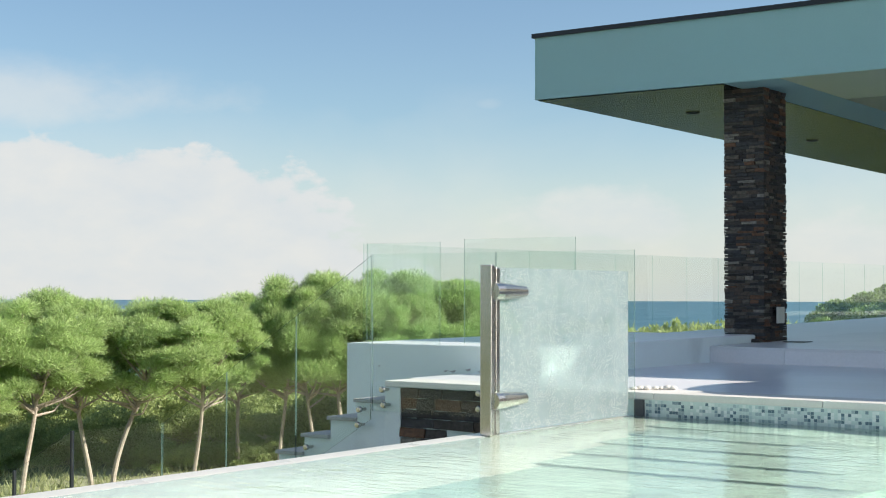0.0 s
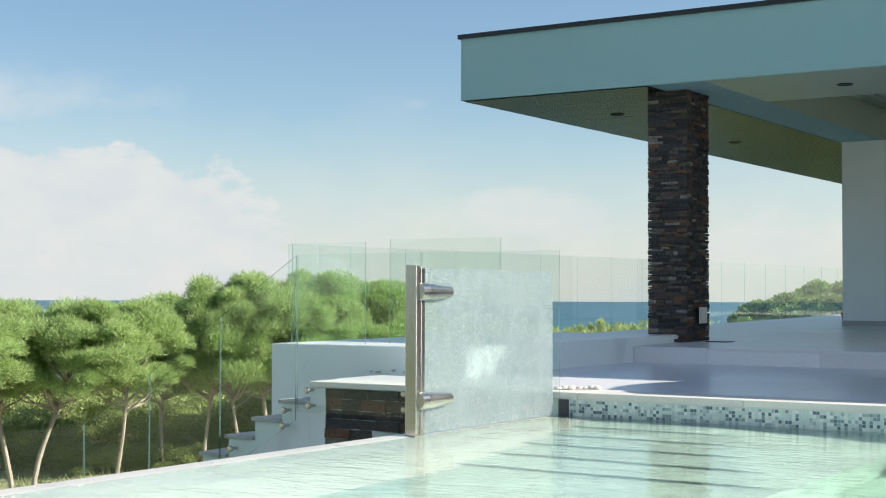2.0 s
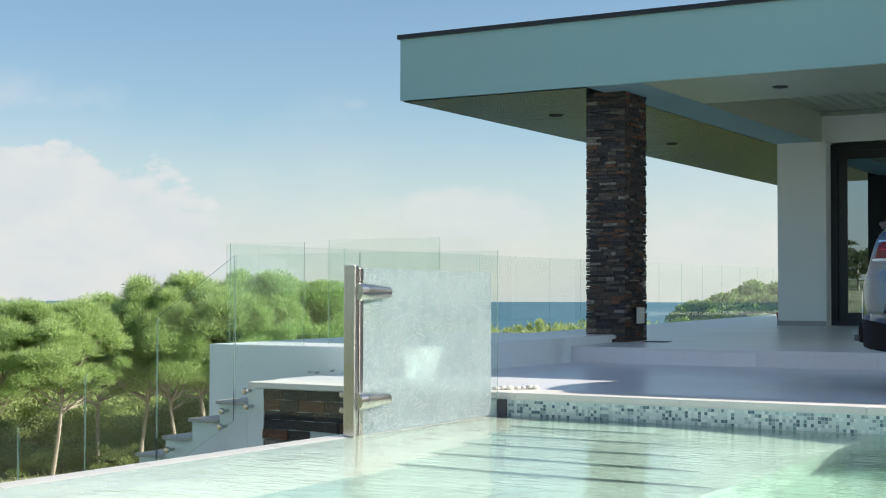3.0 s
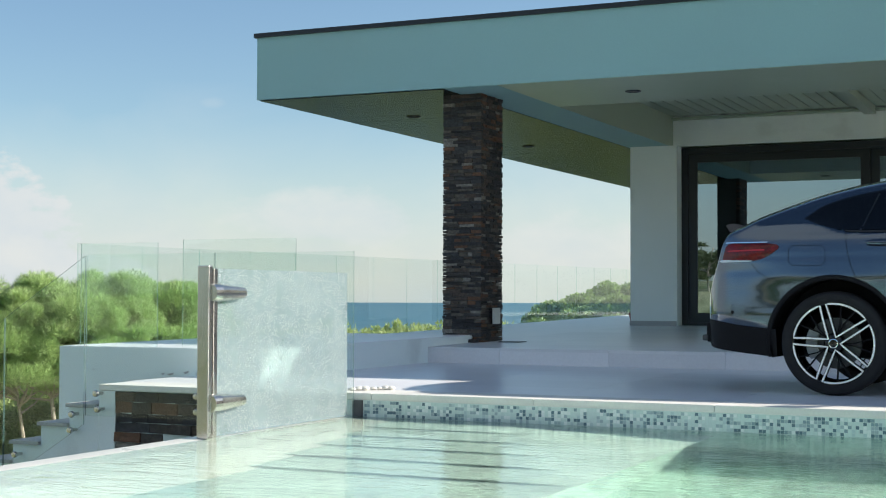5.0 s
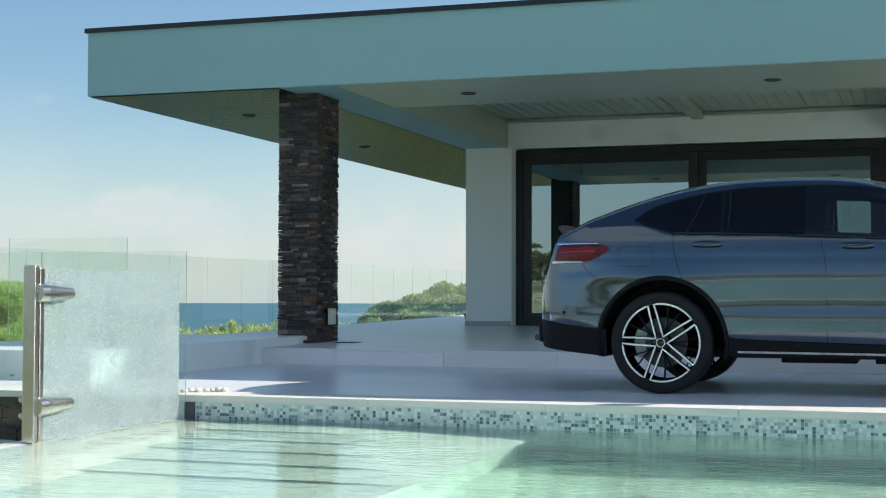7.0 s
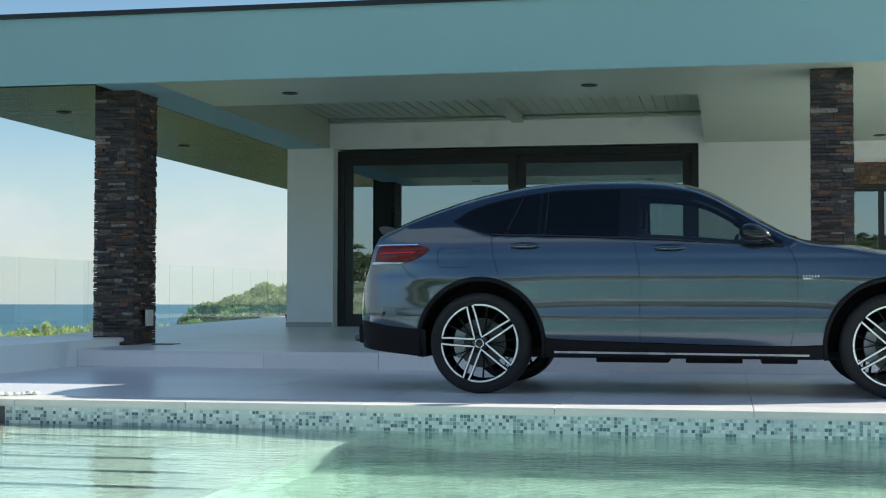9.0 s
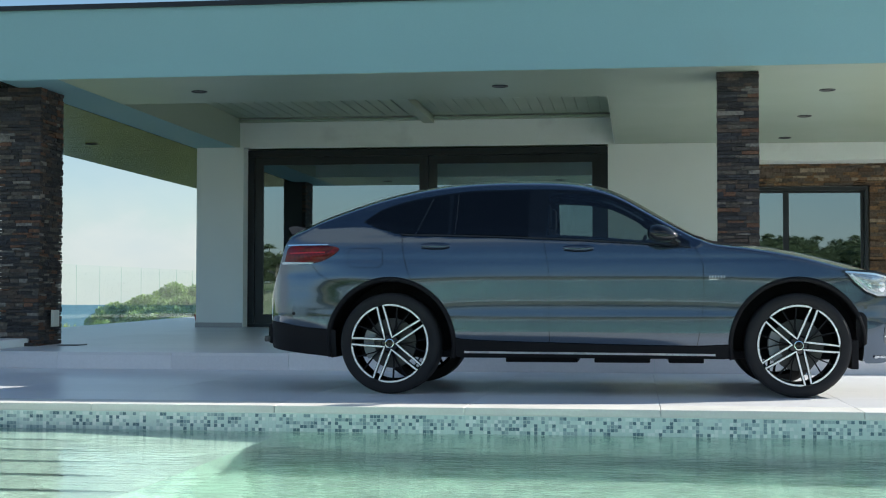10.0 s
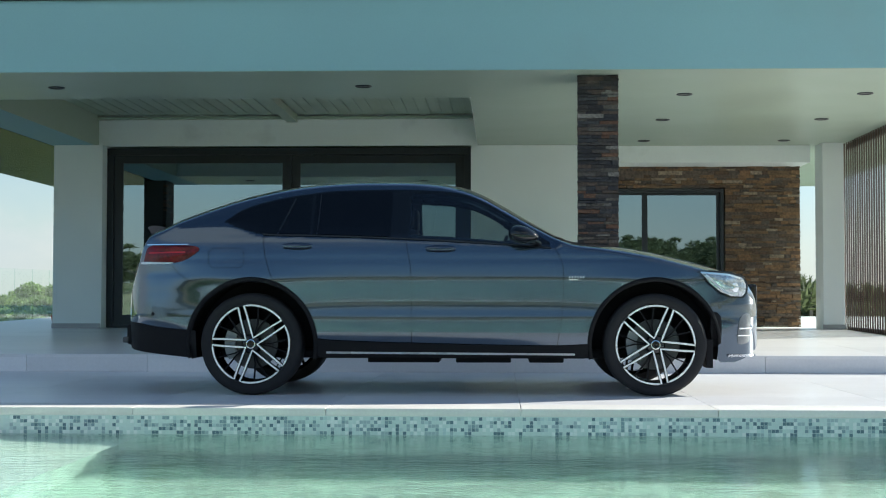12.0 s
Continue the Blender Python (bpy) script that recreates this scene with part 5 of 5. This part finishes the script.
def foliage_mesh(name, clumps, per, length, width, mat, rng, up=0.3):
    """Clumps of needles or leaves: each blade a thin triangle that points out of its clump. clumps: rows of centre and radius."""
    c = np.repeat(np.array(clumps), per, axis=0)
    n = len(c)
    d = rng.normal(size=(n, 3))
    d /= np.linalg.norm(d, axis=1)[:, None]
    d[:, 2] = np.where(d[:, 2] < -0.35, -d[:, 2], d[:, 2])      # bare below
    at = c[:, :3] + d * np.array([1, 1, 0.72]) * (c[:, 3] * rng.uniform(0.15, 1.12, n) ** 0.7)[:, None]
    way = d + rng.normal(scale=0.65, size=(n, 3)) + np.array([0, 0, up])
    way /= np.linalg.norm(way, axis=1)[:, None]
    side = np.cross(way, rng.normal(size=(n, 3)))
    side *= (width / 2) / np.linalg.norm(side, axis=1)[:, None]
    tip = at + way * (length * rng.uniform(0.6, 1.2, n))[:, None]
    co = np.stack([at - side, at + side, tip], axis=1).reshape(-1, 3)
    me = bpy.data.meshes.new(name)
    me.from_pydata(co.tolist(), [], np.arange(3 * n).reshape(-1, 3).tolist())
    me.materials.append(mat)
    return me


def pine_meshes(height, spread_r, lean, bare, seed, count=76, per=1250, length=0.13, width=0.013, mat=None):
    """A leaning bare trunk with limbs that carry an umbrella crown of needle clumps; in metres."""
    rng = np.random.default_rng(seed)
    wood = bmesh.new()
    lean = Vector((*lean, 0))

    def on_trunk(t):
        return lean * (t ** 1.4) + Vector((0.07 * math.sin(5 * t + seed), 0.07 * math.cos(4 * t + seed), height * 0.86 * t))
    add_tube(wood, [on_trunk(t) for t in spread(0, 1, 10)], [0.050 * (1 - 0.72 * t) + 0.010 for t in spread(0, 1, 10)], 8)
    clumps = []
    mid, tall = (bare + 1) / 2 * height, (1 - bare) / 2 * height
    for k in range(count):
        a, u = k * 2.39996 + rng.uniform(-0.3, 0.3), rng.uniform(-0.75, 1.0)
        r = math.sqrt(max(1 - u * u, 0.04)) * rng.uniform(0.45, 1.0) ** 0.5 * (1 + 0.16 * math.sin(3 * a + seed))
        middle = on_trunk(min(max((mid + u * tall * 0.9) / height, 0), 1))
        c = Vector((middle.x + math.cos(a) * r * spread_r, middle.y + math.sin(a) * r * spread_r, mid + u * tall * (0.86 + 0.10 * math.sin(2 * a + seed))))
        clumps.append((*c, rng.uniform(0.24, 0.46) * spread_r / 1.45))
        if k % 3 == 0:
            root = on_trunk(min(max(bare * 0.92 + (c.z / height - bare) * 0.7, bare * 0.8), 0.98))
            bend = root.lerp(c, 0.5) + Vector((0, 0, -0.05 * height * rng.random()))
            add_tube(wood, [root, bend, c], [0.032, 0.020, 0.006], 5, False)
    me = bpy.data.meshes.new("trunk")
    wood.to_mesh(me)
    wood.free()
    me.materials.append(BARK)
    return me, foliage_mesh("crown", clumps, per, length, width, mat or NEEDLES, rng)


def shrub_mesh(seed):
    """A low mound of small leaves in clumps."""
    rng = np.random.default_rng(seed)
    clumps = []
    for _ in range(34):
        a, r = rng.uniform(0, math.tau), 0.85 * math.sqrt(rng.random())
        clumps.append((r * math.cos(a), r * math.sin(a), rng.uniform(0.10, 0.80) * (1 - 0.55 * r * r), rng.uniform(0.14, 0.26)))
    return foliage_mesh("leaves", clumps, 340, 0.036, 0.021, SHRUB_LEAF, rng, 0.15)


PINES = [pine_meshes(4.2, 1.45, (0.25, 0.1), 0.44, 11), pine_meshes(4.2, 1.45, (0.95, 0.3), 0.42, 23), pine_meshes(4.2, 1.35, (0.55, -0.4), 0.40, 37), pine_meshes(4.6, 1.5, (-0.4, 0.4), 0.34, 41)]
PINES.append(pine_meshes(4.4, 1.55, (0.2, 0.1), 0.25, 53, 44, 260, 0.20, 0.030))
PINES.append(pine_meshes(4.0, 1.5, (0.1, 0.1), 0.10, 59, 26, 150, 0.28, 0.070, DIM_LEAF))
PINES.append(pine_meshes(4.0, 1.9, (0.1, 0.1), 0.10, 71, 44, 620, 0.12, 0.085, OAK_LEAF))
SHRUBS = [shrub_mesh(5), shrub_mesh(8)]
random.seed(4)


def pine(kind, b, d, top, wide=1.0, turn=0.0, near=True):
    """A pine at a bearing and distance whose crown ends at the height top."""
    x, y = bearing(b, d)
    z = land_z(x, y)
    wood, leaf = PINES[kind]
    t = tagged(new("pine_tree"), "green umbrella pine with a bare pale trunk on the slope" if near else "green pine on the far slope", "tree", "pines on the slope")
    h = max(v.co.z for v in leaf.vertices)
    t.location, t.rotation_euler = (x, y, z - 0.05), (0, 0, radians(turn))
    s = (top - z) / h
    t.scale = (s * wide, s * wide, s)
    mesh_part("trunk", wood, None, t)
    mesh_part("crown", leaf, None, t)
    return t


def broad_tree(b, d, top):
    """A low round broad-leaved tree on the rise."""
    t = pine(6, b, d, top, 1.0, random.uniform(0, 360), False)
    t.name = "broadleaf_tree"
    tagged(t, "low rounded green broad-leaved tree on the rise", "tree", "trees on the rise")


def shrub(kind, b, d, top, wide=1.0):
    x, y = bearing(b, d)
    z = land_z(x, y)
    t = tagged(new("shrub", SHRUBS[kind]), "low olive-green shrub on the slope", "shrub", "shrubs on the slope")
    s = max((top - z) / 0.86, 0.3)
    w = max(wide * 1.2, 0.95 * s)
    t.location, t.scale, t.rotation_euler = (x, y, z - 0.1), (w, w, s), (0, 0, random.uniform(0, 6))


# pines seen past the pool's end
for kind, b, d, top, wide, turn in (
        (3, 53.6, 31, 0.70, 1.0, 100), (0, 51.7, 32, 0.80, 1.0, 25), (2, 49.3, 33.2, 0.62, 0.95, 230), (1, 48.36, 33, 0.58, 1.0, 45), (2, 45.4, 34, 0.55, 0.9, 20),
        (3, 43.6, 36, 0.72, 0.9, 10), (0, 42.0, 35, 0.95, 0.85, 60), (3, 40.7, 35, 1.30, 0.8, 110), (0, 39.5, 35, 1.40, 0.9, 170),
        (3, 38.3, 36, 1.45, 0.85, 230), (0, 36.8, 37, 1.30, 0.85, 290), (2, 35.4, 38, 1.20, 0.9, 330), (3, 34.3, 39, 1.10, 0.8, 20)):
    pine(kind, b, d, top + (0.18 if b > 43 else 0.04), wide * 1.06, turn)
for k in range(4):
    pine(4, 34.5 + k * 1.3 + random.uniform(-0.4, 0.4), random.uniform(44, 58), random.uniform(0.0, 0.45) - (0.35 if k > 3 else -0.3), random.uniform(0.9, 1.2), random.uniform(0, 360), False)
# the wooded rise past the terrace, and scrub along the terrace edge
for k in range(22):
    b = 13.2 + (k % 11) * 0.74
    rise = 0.05 + 1.60 * math.exp(-((b - 17.0) / 2.8) ** 2)
    broad_tree(b + random.uniform(-0.15, 0.15), random.uniform(55, 58) if k < 11 else random.uniform(61, 65), rise + random.uniform(-0.15, 0.12) - (0.7 if k < 11 else 0.0))
for k in range(36):
    shrub(k % 2, 23.6 + k * 0.215, random.uniform(37, 42), random.uniform(0.0, 0.22) + 0.28 * math.exp(-((k - 12) / 4) ** 2), 1.4)
for k in range(20):
    shrub(k % 2, 14 + k * 0.5, random.uniform(48, 58), random.uniform(-0.75, -0.45), 1.2)
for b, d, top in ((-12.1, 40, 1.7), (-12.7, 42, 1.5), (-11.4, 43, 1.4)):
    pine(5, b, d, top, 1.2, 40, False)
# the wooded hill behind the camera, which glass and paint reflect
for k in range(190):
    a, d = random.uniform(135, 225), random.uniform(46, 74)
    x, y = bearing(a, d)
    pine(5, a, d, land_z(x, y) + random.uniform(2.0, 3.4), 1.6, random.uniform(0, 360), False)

for k in range(20):
    b, d = random.uniform(40, 56), random.uniform(35.8, 38.5)
    x, y = bearing(b, d)
    shrub(k % 2, b, d, land_z(x, y) + random.uniform(0.5, 1.2), random.uniform(0.8, 1.3))
for k in range(90):
    b, d = random.uniform(35, 57), random.uniform(38, 54)
    x, y = bearing(b, d)
    shrub(k % 2, b, d, land_z(x, y) + random.uniform(0.9, 2.5), random.uniform(1.0, 1.8))
grass = bmesh.new()
for _ in range(5200):
    b, d = random.uniform(36, 57), random.uniform(17, 40)
    x, y = bearing(b, d)
    z = land_z(x, y)
    for _ in range(4):
        a = random.uniform(0, math.tau)
        w = Vector((math.cos(a), math.sin(a), 0)) * 0.02
        o = Vector((x + random.gauss(0, 0.1), y + random.gauss(0, 0.1), z - 0.03))
        tip = o + Vector((random.gauss(0, 0.10), random.gauss(0, 0.10), random.uniform(0.08, 0.28)))
        grass.faces.new([grass.verts.new(o - w), grass.verts.new(o + w), grass.verts.new(tip)])
tagged(part("grass", grass, DRY_GRASS), "dry tufts of grass on the slope", "grass", kind="stuff")
random.seed(12)


# ---- pieces: paving, coping, stone cladding, mosaic ----
def piece_mesh(name, lx, ly, lz, mat, bevel=0.0, rough_edge=0.0):
    bm = box(-lx / 2, lx / 2, -ly / 2, ly / 2, -lz / 2, lz / 2, bevel)
    if rough_edge:
        for v in bm.verts:
            v.co += Vector([random.uniform(-rough_edge, rough_edge) for _ in range(3)])
    me = bpy.data.meshes.new(name)
    bmesh.ops.recalc_face_normals(bm, faces=bm.faces)
    bm.to_mesh(me)
    bm.free()
    me.materials.append(mat)
    return me


coping = thing("coping", (0, 0, 0), "pale bullnosed coping stones along the pool", "coping", kind="structure")
cop_mesh = piece_mesh("coping_stone", 1.217, 0.40, 0.048, COPING, 0.006)
for k in range(-2, 9):
    o = mesh_part("coping_stone", cop_mesh, None, coping)
    o.location = (-1.10 + 1.22 * (k - 2) + 0.61, COPING_Y + 0.20, -0.024)
o = mesh_part("coping_stone", piece_mesh("coping_end", 1.02, 0.40, 0.048, COPING, 0.006), None, coping)
o.location = (-6.62, COPING_Y + 0.20, -0.024)
row_h = (STEP_Y - COPING_Y - 0.403) / 5
slab_mesh = piece_mesh("slab", 1.217, row_h - 0.003, 0.030, PAVING, 0.002)
for j in range(5):
    for k in range(-5, 8):
        x = -1.10 + 1.22 * k + 0.61
        if x - 0.61 < -7.2:
            continue
        o = mesh_part("slab", slab_mesh, None, deck)
        o.location = (x, COPING_Y + 0.403 + row_h * (j + 0.5), -0.0152)
tread_mesh = piece_mesh("step_slab", 1.154, 0.9, 0.030, PAVING, 0.003)
riser_mesh = piece_mesh("step_riser", 1.154, 0.016, RISE - 0.030, PAVING, 0.002)
tslab = piece_mesh("slab", 1.154, 0.897, 0.030, PAVING, 0.002)
for k in range(-1, 12):
    x = -5.65 + 1.157 * k + 0.5785
    lo = x - 0.577
    if lo < -6.5:
        m1, m2, m3, x = piece_mesh("step_slab", 0.80, 0.9, 0.030, PAVING, 0.003), piece_mesh("step_riser", 0.80, 0.016, RISE - 0.030, PAVING, 0.002), piece_mesh("slab", 0.80, 0.897, 0.030, PAVING, 0.002), -6.05
    else:
        m1, m2, m3 = tread_mesh, riser_mesh, tslab
    o = mesh_part("step_riser", m2, None, terrace)
    o.location = (x, STEP_Y + 0.008, (RISE - 0.030) / 2)
    for j in range(9):
        o = mesh_part("step_slab" if j == 0 else "slab", m1 if j == 0 else m3, None, terrace)
        y = STEP_Y - 0.004 + 0.9 * (j + 0.5)
        o.location, o.rotation_euler = (x, y, floor_z(y) - 0.0155), (math.atan(SLOPE), 0, 0)

STONES = {}


def cladding(parent, name, x0, x1, z0, z1, place, mat, depth=0.035, hmin=0.022, hmax=0.046, lmin=0.07, lmax=0.26, most=300, joined=None):
    """Courses of split stone on a face; place(u, z, out) gives the pose of a stone that stands out by so much."""
    z, count, rest = z0, 0, bmesh.new()
    while z < z1 - 0.012:
        h = min(round(random.uniform(hmin, hmax) / 0.004) * 0.004, z1 - z)
        u = x0
        while u < x1 - 0.015:
            l = min(round(random.uniform(lmin, lmax) * random.uniform(0.5, 1) / 0.02 + 1) * 0.02, x1 - u)
            if x1 - u - l < 0.05:
                l = x1 - u
            key = (round(l, 2), round(h, 3))
            out = random.choice((random.uniform(-0.016, 0.018), random.uniform(-0.008, 0.008)))
            m = place(u + l / 2, z + h / 2, out)
            if count < most:
                if key not in STONES:
                    STONES[key] = piece_mesh("stone", l - 0.003, depth * 2, h - 0.004, mat, 0.0, 0.0045)
                o = mesh_part("stone", STONES[key] if STONES[key].materials[0] == mat else piece_mesh("stone", l - 0.003, depth * 2, h - 0.004, mat, 0.0, 0.0045), None, parent)
                o.matrix_basis = m
            else:
                geo = bmesh.ops.create_cube(rest, size=1)["verts"]
                for v in geo:
                    v.co = m @ Vector((v.co.x * (l - 0.003) + random.uniform(-0.004, 0.004), v.co.y * depth * 2 + random.uniform(-0.005, 0.005), v.co.z * (h - 0.004) + random.uniform(-0.003, 0.003)))
            count += 1
            u += l
        z += h
    if len(rest.verts):
        tagged(part("stones", rest, joined or mat, parent), kind="stuff")
    else:
        rest.free()


def column(x0, x1, y0, y1, z0, label):
    c = thing("column", (0, 0, 0), label, "column", "slate columns", "structure")
    part("core", box(x0 + 0.03, x1 - 0.03, y0 + 0.03, y1 - 0.03, z0, SOFFIT_Z - 0.005), GROUT, c)
    cladding(c, "front", x0, x1, z0, SOFFIT_Z - 0.006, lambda u, z, out: pose(u, y0 + 0.035 - out * 0.6, z), SLATE, most=150, joined=SLATE_JOINED)
    cladding(c, "side", y0 + 0.01, y1, z0, SOFFIT_Z - 0.006, lambda u, z, out: pose(x1 - 0.035 + out * 0.4, u, z, 0, 0, 90), SLATE, most=150, joined=SLATE_JOINED)
    return c


column(-6.81, -6.345, 14.79, 15.41, 0.17, "column clad in dark split slate")
column(0.77, 1.18, 14.65, 15.25, 0.17, "column clad in dark split slate")
base_stone = tagged(part("plinth_stone", box(-6.52, -6.36, 14.68, 14.80, RISE, RISE + 0.05, 0.02), SLATE), "rough dark stone at the column foot", "stone")

stone_wall = thing("wall_stone", (0, 0, 0), "house wall of warm brown split stone", "stone wall", kind="structure")
for x0, x1, z0, z1 in ((1.60, 4.50, 2.38, 2.70), (3.38, 4.50, 0.28, 2.38)):
    part("core", box(x0 + 0.01, x1 - 0.01, 22.08, 22.5, z0, z1), GROUT, stone_wall)
    cladding(stone_wall, "front", x0, x1, z0, z1, lambda u, z, out: pose(u, 22.035 - out, z), WARM_SLATE, depth=0.045, hmin=0.026, hmax=0.060, lmin=0.08, lmax=0.30, most=150, joined=WARM_JOINED)

deck_wall = thing("deck_stone_wall", (0, 0, 0), "dark slate wall below the deck edge", "stone wall", kind="structure")
part("core", box(-6.98, -5.0, 9.19, 9.3, -1.6, -0.05), GROUT, deck_wall)
cladding(deck_wall, "front", -6.98, -5.03, -1.0, -0.05, lambda u, z, out: pose(u, 9.185 - out, z), SLATE, hmin=0.05, hmax=0.09, lmin=0.14, lmax=0.40)
part("dark_corner", box(-4.905, -4.83, COPING_Y - 0.012, COPING_Y + 0.005, WATER_Z - 0.05, -0.05), GROUT, deck_wall)

mosaic = thing("waterline_mosaic", (0, 0, 0), "blue and white glass mosaic band at the waterline", "mosaic", kind="structure")
tile_mesh = piece_mesh("tile", 0.0204, 0.008, 0.0204, TILE, 0.0)
joined_tiles, PITCH = bmesh.new(), 0.0226
for i in range(int(9.0 / PITCH)):
    for j in range(8):
        x, z = -4.82 + PITCH * (i + 0.5), -0.052 - PITCH * (j + 0.5)
        if -1.0 < x < 0.35 and j < 5:
            o = mesh_part("tile", tile_mesh, None, mosaic)
            o.location = (x, COPING_Y + 0.0084, z)
        else:
            y = COPING_Y + 0.0044
            vs = [joined_tiles.verts.new((x + a * 0.0102, y + b, z + c * 0.0102)) for b in (0.0, 0.003) for a, c in ((-1, -1), (1, -1), (1, 1), (-1, 1))]
            joined_tiles.faces.new(vs[:4])
            for q in range(4):
                joined_tiles.faces.new((vs[q], vs[4 + q], vs[4 + (q + 1) % 4], vs[(q + 1) % 4]))
tagged(part("tiles", joined_tiles, TILE_JOINED, mosaic), kind="stuff")
